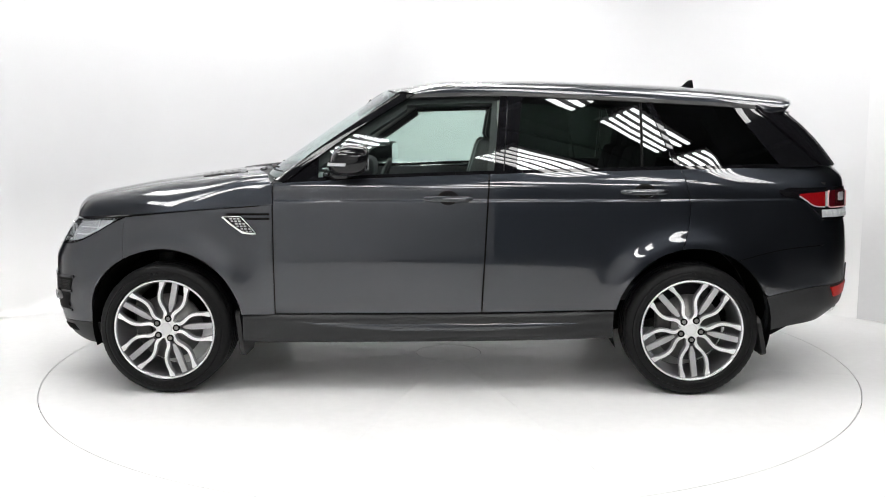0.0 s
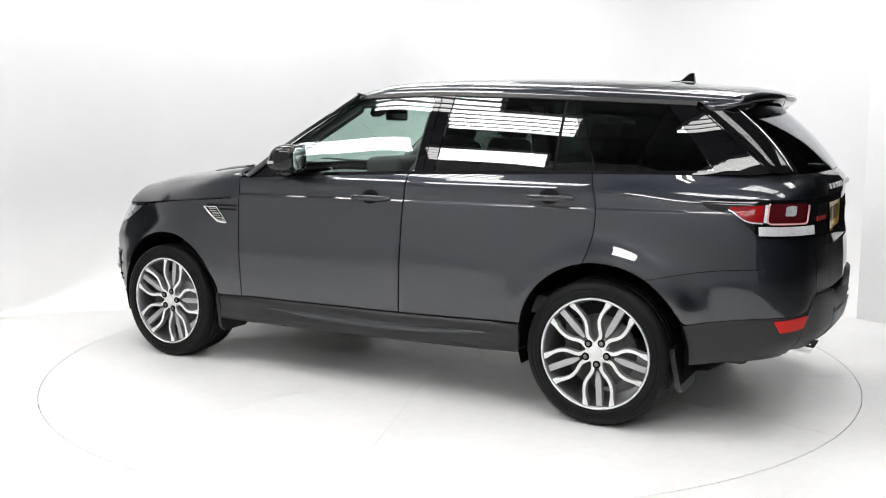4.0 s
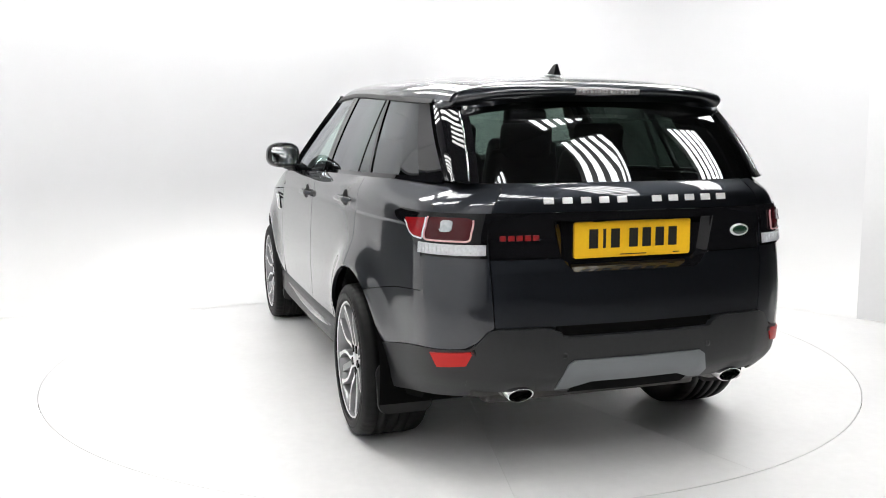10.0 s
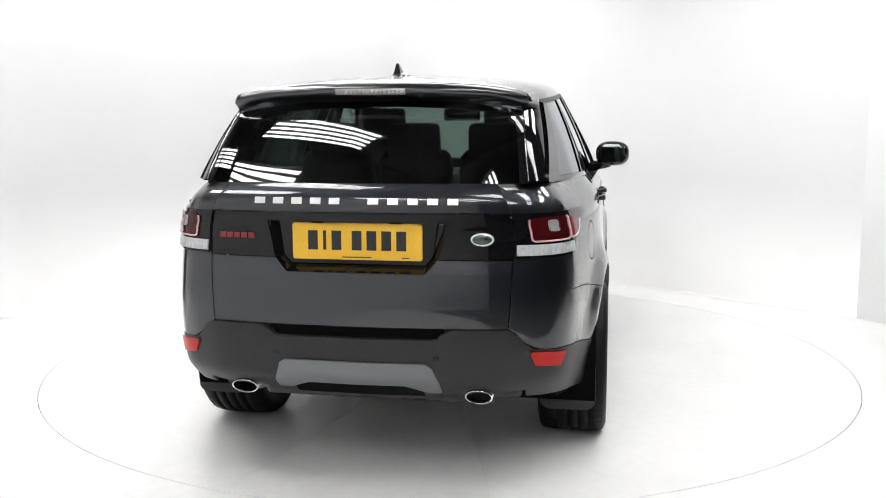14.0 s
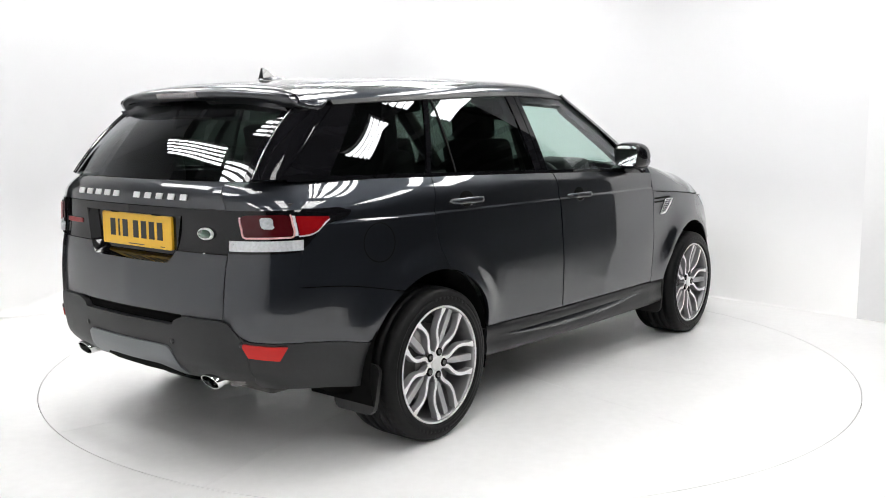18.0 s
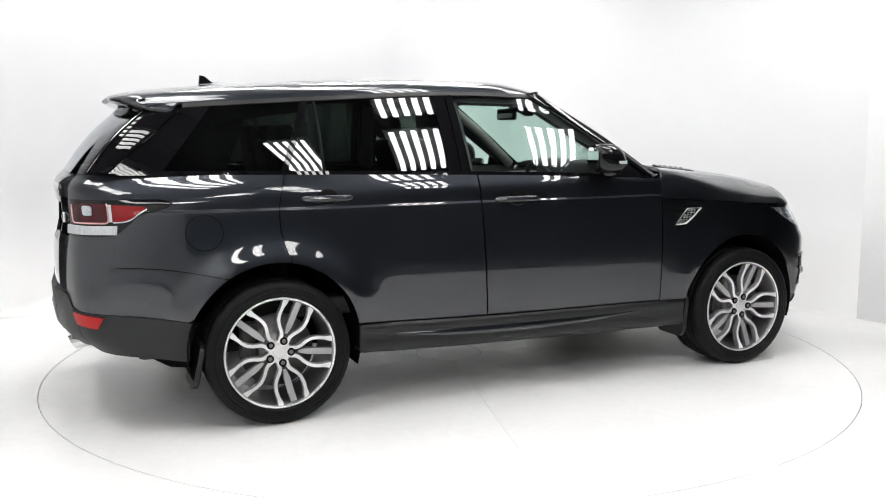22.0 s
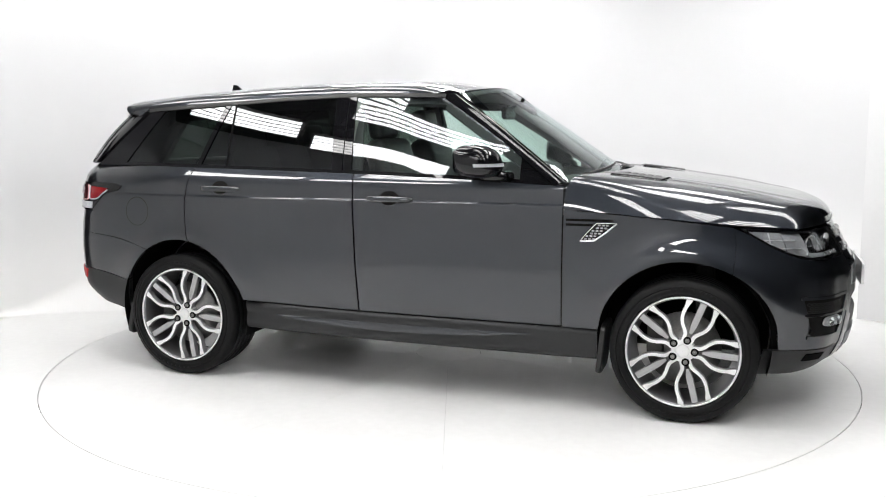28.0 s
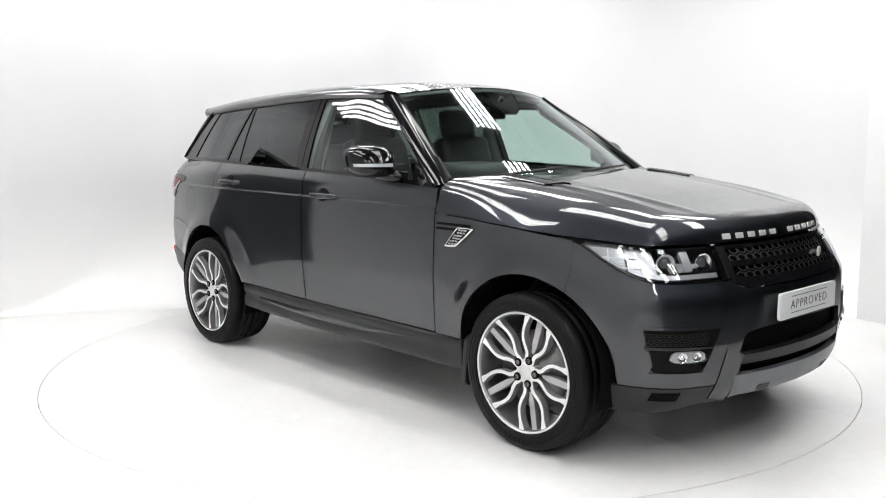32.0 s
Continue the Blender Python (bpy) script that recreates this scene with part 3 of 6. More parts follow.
def car_lower(car):
    g = 0.0034
    # front wing
    xs = span(0.845 + g, 1.034, 3) + arch_xs(ARCH_F, 1.034, 1.662, 18)[1:]
    cols = []
    for i, x in enumerate(xs):
        low = SILL_TOP(0.9) if x <= 1.034 else arch_z(ARCH_F, x)
        tx = 0.845 + g + (1.738 - 0.845) * (x - 0.848) / (1.662 - 0.848)
        cols.append((sx(x), low, sx(tx), BONNET_LINE(tx) - g))
    wings = skin("front_wing", cols, PAINT, car, 22)
    # doors
    top = lambda x: BELT(x) - 0.012
    cols = []
    for x in span(0.0, 1.0, 22):
        lo_x = 0.845 - g + (-0.304 + g - 0.845 + g) * x
        hi_x = 0.845 - g + (-0.346 + g - 0.845 + g) * x
        cols.append((sx(lo_x), SILL_TOP(lo_x) + 0.006, sx(hi_x), top(hi_x)))
    fdoors = skin("front_door", cols, PAINT, car, 28, crease=WAIST)
    # rear door: its lower rear corner follows the arch, its rear shut line bows backwards
    cols = []
    lows = [(x, SILL_TOP(x) + 0.006) for x in span(-0.306 - g, -1.036, 12)] + [(x, max(arch_z(ARCH_R, x), SILL_TOP(-1.036) + 0.006)) for x in arch_xs(ARCH_R, -1.046, -1.391, 16)]
    n = len(lows) - 1
    for i, (x, z) in enumerate(lows):
        t = i / n
        hx = -0.348 - g + (-1.392 + g + 0.346) * t
        cols.append((sx(x), z, sx(hx), top(hx), 0.045 * t ** 4))
    rdoors = skin("rear_door", cols, PAINT, car, 28, crease=WAIST)
    # rear quarter: down to the arch and to the seam of the bumper, back to the tailgate
    lows = [(sx(x), arch_z(ARCH_R, x)) for x in arch_xs(ARCH_R, -1.397, -1.70, 9)]
    lows += [(sx(x), QUARTER_SEAM(x)) for x in span(-1.74, -2.19, 12)]
    lows += [(5.085, 0.985), (5.17, 0.985), (5.26, 0.98), (5.34, 0.98), (5.385, 0.98)]
    tops = [(sx(x), top(x)) for x in span(-1.398, -2.02, 21)] + [(s_, 1.254) for s_ in (5.06, 5.15, 5.24, 5.31, 5.36)]
    m = len(lows) - 1
    cols = []
    for i, (sl, zl) in enumerate(lows):
        k = i * (len(tops) - 1) / m
        a = int(min(k, len(tops) - 2))
        st = tops[a][0] + (tops[a + 1][0] - tops[a][0]) * (k - a)
        zt = tops[a][1] + (tops[a + 1][1] - tops[a][1]) * (k - a)
        cols.append((sl, zl, st, zt, 0.045 * (1 - i / m) ** 6))
    cols[-1] = (S_RY(EDGE(0.98)) - 0.004, 0.98, S_RY(EDGE(1.254)) - 0.004, 1.254)
    quarters = skin("rear_quarter_panel", cols, PAINT, car, 30, crease=WAIST)
    return wings, fdoors, rdoors, quarters


def car_shell(car):
    """A dark inner shell behind the panels, so that the shut lines are deep."""
    xs = span(1.75, 1.9, 2)[::-1] + arch_xs(ARCH_F, 1.87, 1.035, 20) + span(1.0, -1.0, 12) + arch_xs(ARCH_R, -1.04, -1.895, 20) + span(-1.92, -2.2, 4)
    cols = []
    for x in xs:
        z0 = 0.30
        for arch in (ARCH_F, ARCH_R):
            if abs(x - arch[0]) < arch[2]:
                z0 = arch_z(arch, x) + 0.012
        cols.append((sx(x), z0, sx(x), BONNET_LINE(x) - 0.03 if x > 0.83 else 1.19))
    skin("inner_shell", cols, INNER, car, 8, 0.0, out=-0.030)
    for x in (WHEEL_X, -WHEEL_X):
        arch = ARCH_F if x > 0 else ARCH_R
        for side in (1, -1):
            bm = bmesh.new()
            rows = []
            for i in range(29):
                a = math.pi * (-0.10 + 1.2 * i / 28)
                rows.append([(arch[0] + (arch[2] + 0.008) * math.cos(a), yy, arch[1] + (arch[2] + 0.008) * math.sin(a)) for yy in (0.945, 0.90, 0.75, 0.55)])
            rows2 = [[(arch[0] + r * math.cos(math.pi * (-0.10 + 1.2 * i / 28)), 0.55, arch[1] + r * math.sin(math.pi * (-0.10 + 1.2 * i / 28))) for r in (arch[2], 0.25, 0.02)] for i in range(29)]
            grid_mesh(rows, bm=bm, side=side)
            grid_mesh(rows2, bm=bm, side=side)
            part("wheel_arch_liner", bm, INNER, car)
    bm = bmesh.new()
    box(bm, 0.0, 0, 0.33, 4.2, 1.05, 0.10, 0.03)
    box(bm, 0.0, 0, 0.36, 1.9, 1.76, 0.10, 0.03)
    box(bm, -2.0, 0, 0.42, 0.5, 1.3, 0.12, 0.03)
    part("underbody", bm, IRON, car)
    for x in (WHEEL_X, -WHEEL_X):
        for name, pts, r in (("axle", [(x, -0.8, 0.36), (x, 0.8, 0.36)], 0.035), ("suspension_arm", [(x - 0.05, -0.45, 0.28), (x - 0.02, -0.78, 0.25)], 0.03), ("suspension_arm", [(x - 0.05, 0.45, 0.28), (x - 0.02, 0.78, 0.25)], 0.03),
                             ("damper", [(x + 0.1, -0.72, 0.3), (x + 0.08, -0.62, 0.75)], 0.05), ("damper", [(x + 0.1, 0.72, 0.3), (x + 0.08, 0.62, 0.75)], 0.05)):
            bm = bmesh.new()
            tube(bm, pts, r, 10)
            part(name, bm, IRON, car)


def sills(car):
    made = []
    rows = []
    for x in span(1.03, -1.035, 36):
        zt, zl = SILL_TOP(x) - 0.004, SILL_LOW(x)
        y0 = HALF(0.455) - 0.001
        scoop = 0.022 * smooth01(-x, -0.75, 0.25)
        row = []
        for t, dy in ((0, -0.03), (0, 0.0), (0.18, 0.002), (0.30, 0.001), (0.42, -0.002 - scoop * 0.2), (0.62, 0.0), (0.8, 0.001), (0.95, -0.006), (1.0, -0.02), (1.0, -0.10)):
            row.append((x, y0 + dy - 0.008 * (1 if abs(x) > 0.9 else 0), zt + (zl - zt) * t))
        rows.append(row[::-1])
    for side in (1, -1):
        for name, a, b in (("front_sill", 0, 23), ("rear_sill", 23, 36)):
            bm = grid_mesh(rows[a:b + 1], 0.02, side=side)
            made.append(part(name, bm, PLASTIC, car, "dark grey moulded sill"))
    # a painted crescent let into each sill
    for side in (1, -1):
        rows = []
        for i in range(25):
            u = i / 24
            x = 0.678 - 1.511 * u
            y0 = HALF(0.455) + 0.0035
            d = 0.004 + 0.046 * math.sin(math.pi * u) ** 0.75
            rows.append([(x, y0 - 0.004, 0.403 - d), (x, y0 + 0.002, 0.403 - d * 0.5), (x, y0 - 0.010, 0.403)])
        made.append(part("sill_insert", grid_mesh(rows, 0.008, side=side), PAINT, car, "painted crescent in the sill"))
    return made


BONNET_TOP = pchip([2.35, 2.15, 2.0, 1.9, 1.8, 1.64, 1.47, 1.31, 1.15, 0.9], [1.062, 1.078, 1.101, 1.119, 1.138, 1.166, 1.189, 1.208, 1.225, 1.246])
NOSE_Y = pchip([0.0, 0.3, 0.6, 0.85, 1.0], [0.0, 0.255, 0.50, 0.69, 0.79])


SHOULDER = pchip([0, 0.4, 0.6, 0.70, 0.76, 0.82, 0.88, 0.93, 0.97, 1.0], [1, 0.985, 0.95, 0.912, 0.857, 0.755, 0.60, 0.425, 0.225, 0.0])


SHOULDER_REAR = pchip([0, 0.5, 0.75, 0.86, 0.91, 0.945, 0.97, 0.987, 1.0], [1, 0.985, 0.955, 0.915, 0.865, 0.77, 0.60, 0.36, 0.0])


def bonnet_point(a, v):
    """a: 0 in the middle to 1 at the side; v: 0 at the nose to 1 at the windscreen."""
    aa = abs(a)
    front = body(S_FY(NOSE_Y(aa)), 0.972)
    edge0 = body(S_FY(NOSE_Y(1.0)), 0.972)
    xr = 1.06 - 0.215 * aa ** 2.2
    x = front[0] + (xr - front[0]) * v
    xe = edge0[0] + (0.848 - edge0[0]) * v
    ze = BONNET_LINE(xe) + 0.003
    ye = body(sx(xe), ze)[1]
    y_n = front[1]
    w = smooth01(v, -0.12, 0.5)
    y = y_n * (1 - w) + ye * aa ** 0.97 * w
    w2 = smooth01(v, 0.45, 0.98)
    rise = SHOULDER(aa) * (1 - w2) + SHOULDER_REAR(aa) * w2
    nose = math.sqrt(max(1 - (1 - min(v / 0.11, 1)) ** 2.2, 0))
    z = ze + (BONNET_TOP(x) - ze) * rise * nose
    z += 0.007 * math.exp(-((y - 0.60 + 0.05 * v) / 0.028) ** 2) * smooth01(v, 0.05, 0.3)
    z += 0.005 * math.exp(-((y - 0.42 - 0.08 * v) / 0.022) ** 2) * smooth01(v, 0.05, 0.2) * (1 - smooth01(v, 0.75, 0.95))
    z += 0.003 * max(0.0, 1 - (y / 0.62) ** 2) * nose
    return (x, y if a >= 0 else -y, z)


def bonnet(car):
    na, nv = 36, 44
    rows = [[bonnet_point(j / na, (i / nv) ** 1.5) for j in range(na, -na - 1, -1)] for i in range(nv + 1)]
    b = part("bonnet", grid_mesh(rows, 0.02), PAINT, car)
    # heat vents near the windscreen: raised plates with slats
    for side in (1, -1):
        def on(a, v, up):
            p = bonnet_point(a * side, v)
            return (p[0], p[1], p[2] + up)
        rows = []
        for v in span(0.70, 0.93, 8):
            a0, a1 = 0.515 + 0.02 * (0.93 - v), 0.70 - 0.05 * (0.93 - v)
            row = [on(a1, v, 0.001), on(a1 - 0.012, v, 0.007)] + [on(a1 + (a0 - a1) * u, v, 0.008) for u in (0.25, 0.5, 0.75)] + [on(a0 + 0.012, v, 0.007), on(a0, v, 0.001)]
            rows.append(row if side > 0 else row[::-1])
        vent = part("bonnet_vent", grid_mesh(rows, 0.006), GLOSS_BLACK, b, "gloss black slatted bonnet vent")
        for k in range(5):
            v0 = 0.735 + 0.036 * k
            rows = []
            for a in (span(0.675, 0.545, 6) if side > 0 else span(0.545, 0.675, 6)):
                rows.append([on(a, v0, 0.0072), on(a, v0 + 0.010, 0.0088), on(a, v0 + 0.020, 0.0078)])
            bm = grid_mesh([list(r) for r in zip(*rows)], 0.0015)
            part("vent_slat", bm, GLOSS_BLACK, vent)
    bm = bmesh.new()
    # dark scuttle at the foot of the windscreen
    rows = []
    for j in range(-12, 13):
        a = j / 12
        xr = 1.075 - 0.215 * abs(a) ** 2.2
        rows.append([(xr, a * 0.84, 1.215 - 0.075 * abs(a) ** 3), (xr - 0.1, a * 0.83, 1.195 - 0.05 * abs(a) ** 3)])
    grid_mesh(rows[::-1], 0.02, bm=bm)
    part("scuttle", bm, PLASTIC, car)
    for a0, a1 in ((-0.80, -0.08), (-0.02, 0.72)):
        bm = bmesh.new()
        pts = []
        for t in span(0, 1, 6):
            p = screen_point(a0 + (a1 - a0) * t, 0.015 + 0.06 * t)
            pts.append((p[0] + 0.012, p[1], p[2] + 0.014))
        tube(bm, pts, [0.011, 0.010, 0.009, 0.008, 0.007, 0.006, 0.005], 6)
        part("wiper", bm, SEAL, car, "black windscreen wiper")


WS_LOW = lambda a: (1.02 - 0.215 * abs(a) ** 2.2, 0.835 * a, 1.215 - 0.025 * a * a)
WS_TOP = lambda a: (0.285 - 0.125 * abs(a) ** 2.2, 0.652 * a, 1.713 - 0.050 * a * a)


def screen_point(a, t):
    p, q = Vector(WS_LOW(a)), Vector(WS_TOP(a))
    r = p.lerp(q, t)
    return (r.x + 0.004 * math.sin(math.pi * t), r.y, r.z + 0.003 * math.sin(math.pi * t))


def roof_rise(r):
    """The roof's section: a gentle crown that falls off sharply at the rails."""
    return 0.52 * max(1 - r ** 11.0, 0) ** 0.5 + 0.48 * (1 - r ** 2.2)


def upper(car):
    """Windscreen, pillars, side glass, roof."""
    rows = [[screen_point(-0.965 + 1.93 * i / 30, j / 16) for j in range(17)] for i in range(31)]
    ws = part("windscreen", grid_mesh(rows, 0.0), GLASS_SCREEN, car, "green tinted windscreen glass")
    ws.visible_shadow = False
    # black border band of the windscreen
    bm = bmesh.new()
    band = [[screen_point(-0.965 + 1.93 * i / 30, t) for t in (0.965, 0.98, 1.0)] for i in range(31)]
    grid_mesh([[(p[0] - 0.004, p[1], p[2] - 0.004) for p in r] for r in band], bm=bm)
    band = [[screen_point(-0.965 + 1.93 * i / 30, t) for t in (0.0, 0.03, 0.06)] for i in range(31)]
    grid_mesh([[(p[0] - 0.004, p[1], p[2] - 0.004) for p in r] for r in band], bm=bm)
    part("screen_border", bm, SEAL, ws)
    # pillars beside the windscreen, wrapped from the glass to the side window
    for side in (1, -1):
        rows = []
        for j in range(17):
            t = j / 16
            p = Vector(screen_point(0.965, t))
            xs_ = 0.845 + (0.13 - 0.845) * t
            zs_ = 1.190 + (1.675 - 1.190) * t + 0.018 * math.sin(math.pi * t)
            q = Vector(green(xs_, zs_))
            xm, zm = (p.x + q.x) / 2 + 0.006, (p.z + q.z) / 2 + 0.004
            mid = Vector((xm, (p.y + q.y) / 2 + 0.010, zm))
            q2 = Vector(green(xs_ - 0.06, zs_ - 0.012))
            rows.append([tuple(p), tuple(mid), tuple(q), tuple(q2)])
        part("windscreen_pillar", grid_mesh(rows, 0.012, side=side), GLOSS_BLACK, car, "dark glossy windscreen pillar")
    # the wing's upper corner between bonnet, door and pillar
    skin("wing_corner", [(sx(x), 1.050, sx(x), 1.186 - (x - 0.85) * 1.3) for x in span(0.851, 0.92, 5)], PAINT, car, 6, 0.02, out=-0.012)
    # side windows: (low front, high front, high rear, low rear) by x
    def pane(name, xa_lo, xa_hi, xb_lo, xb_hi, mat, n=14):
        out = []
        for u in span(0, 1, n):
            lo, hi = xa_lo + (xb_lo - xa_lo) * u, xa_hi + (xb_hi - xa_hi) * u
            out.append((lo, BELT(lo) + 0.006, hi, DLO_TOP(hi) - 0.014))
        obs = pillar(name, out, mat, car, 10, 0.0, out=-0.006)
        for o in obs:
            o.visible_shadow = False
        return obs
    # front pane follows the slope of the windscreen pillar
    cols = []
    for u in span(0, 1, 22):
        lo = 0.735 + (-0.372 - 0.735) * u
        zt = min(DLO_TOP(lo) - 0.014, 1.190 + (0.80 - lo) * 0.672 + 0.005)
        hi = lo + (0 if u < 0.8 else -0.035 * (u - 0.8) / 0.2)
        cols.append((lo, BELT(lo) + 0.006, hi, max(zt, BELT(lo) + 0.012)))
    fr = pillar("front_side_window", cols, GLASS_FRONT, car, 10, 0.0, out=-0.006, label="lightly tinted front side window")
    for o in fr:
        o.visible_shadow = False
    line = lambda x: 1.190 + (0.80 - x) * 0.672
    pillar("inner_frame", [(x, max(BELT(x), line(x) - 0.065), x, line(x) + 0.002) for x in span(0.68, 0.12, 8)], DASH, car, 3, 0.03, out=-0.045)
    pillar("inner_frame", [(x, DLO_TOP(x) - 0.055, x, DLO_TOP(x) - 0.01) for x in span(0.13, -0.44, 8)], DASH, car, 3, 0.03, out=-0.045)
    pillar("inner_frame", [(x, BELT(x), x - 0.035, DLO_TOP(x) - 0.02) for x in span(-0.335, -0.46, 3)], DASH, car, 6, 0.03, out=-0.05)
    pillar("sail_panel", [(x, BELT(x) + 0.004, x, max(line(x), BELT(x) + 0.008)) for x in span(0.80, 0.60, 8)], GLOSS_BLACK, car, 4, 0.01, out=-0.001, label="gloss black corner panel under the mirror")
    pane("rear_side_window", -0.495, -0.535, -1.18, -1.19, GLASS_DARK)
    pane("rear_door_quarter_window", -1.195, -1.205, -1.375, -1.225, GLASS_DARK, 5)
    pane("rear_quarter_window", -1.405, -1.262, -1.975, -1.705, GLASS_DARK)
    # dark pillars between the panes
    def post(name, a_lo, a_hi, b_lo, b_hi, out=0.0, mat=GLOSS_BLACK):
        c = []
        for u in span(0, 1, 3):
            lo, hi = a_lo + (b_lo - a_lo) * u, a_hi + (b_hi - a_hi) * u
            c.append((lo, BELT(lo) - 0.004, hi, DLO_TOP(hi) - 0.004))
        pillar(name, c, mat, car, 10, 0.014, out=out)
    post("door_post", -0.372, -0.412, -0.424, -0.452)
    post("door_post", -0.430, -0.458, -0.495, -0.535)
    post("window_divider", -1.182, -1.192, -1.193, -1.203, -0.003, MATT_BLACK)
    post("window_divider", -1.375, -1.225, -1.405, -1.262, 0.0)
    post("rear_pillar", -1.975, -1.705, -2.215, -1.850, 0.0)
    # bright strip along the belt, and seals above the windows
    for nm, fn, dz0, dz1, x0, x1, mat in (("belt_strip", BELT, -0.014, 0.006, 0.80, -2.18, GLOSS_BLACK), ("roof_seal", DLO_TOP, -0.016, 0.004, 0.12, -1.85, SEAL)):
        c = [(x, fn(x) + dz0, x, fn(x) + dz1) for x in span(x0, x1, 40)]
        pillar(nm, c, mat, car, 2, 0.01, out=0.004)
    # roof
    rows = []
    for i in range(45):
        x = 0.275 + (-2.02 - 0.275) * i / 44
        row = []
        for j in range(-20, 21):
            a = j / 20
            aa = abs(a)
            across = math.sin(aa * math.pi / 2) * 0.85 + aa * 0.15
            xx = x - 0.132 * across ** 2.2 * max(0, 1 - i / 12)
            e = green(xx, DLO_TOP(xx) + 0.003)
            yy = e[1] * across
            zz = e[2] + (ROOF_MID(xx) - e[2]) * roof_rise(across)
            # the front edge meets the windscreen
            lip = WS_TOP(yy / 0.652)[2] + 0.005
            zz += (lip - zz) * max(0.0, 1 - i / 7) ** 2
            row.append((xx, yy if a >= 0 else -yy, zz))
        rows.append(row[::-1])
    part("roof", grid_mesh(rows, 0.010), PAINT, car)
    # fin aerial
    bm = bmesh.new()
    fin = [(0.10, 0.0), (0.06, 0.012), (0.015, 0.030), (-0.035, 0.075), (-0.062, 0.078), (-0.066, 0.05), (-0.072, 0.0)]
    zb = 1.698
    prof = []
    for px, pz in fin:
        prof.append((px, pz))
    left = [bm.verts.new((-1.60 + px, 0.004 + 0.022 * (1 - pz / 0.08), zb + pz)) for px, pz in prof]
    right = [bm.verts.new((-1.60 + px, -0.004 - 0.022 * (1 - pz / 0.08), zb + pz)) for px, pz in prof]
    k = len(prof)
    bm.faces.new(left[::-1])
    bm.faces.new(right)
    for i in range(k):
        bm.faces.new((left[i], left[(i + 1) % k], right[(i + 1) % k], right[i]))
    bmesh.ops.recalc_face_normals(bm, faces=bm.faces)
    part("aerial_fin", bm, GLOSS_BLACK, car, "black shark fin aerial", smooth=False)
    bm = bmesh.new()
    lathe(bm, [(0.0, 0.09), (0.012, 0.085), (0.02, 0.06), (0.022, 0.001)], 24, "z", (-1.60, 0, 1.712))
    for v in bm.verts:
        v.co.y *= 0.55
        v.co.z -= (v.co.x + 1.60) * -0.05
    part("aerial_base", bm, PAINT, car)


# ---- nose, tail and fittings ----
LAMP_LOW = pchip([0.40, 0.56, 0.73, 0.88, 0.93, 1.01, 1.07, 1.125], [0.838, 0.830, 0.828, 0.836, 0.850, 0.890, 0.935, 0.980])
S_TIP = 1.125


def lamp_high(s):
    return 0.966 + 0.016 * smooth01(s, 0.7, 1.12)


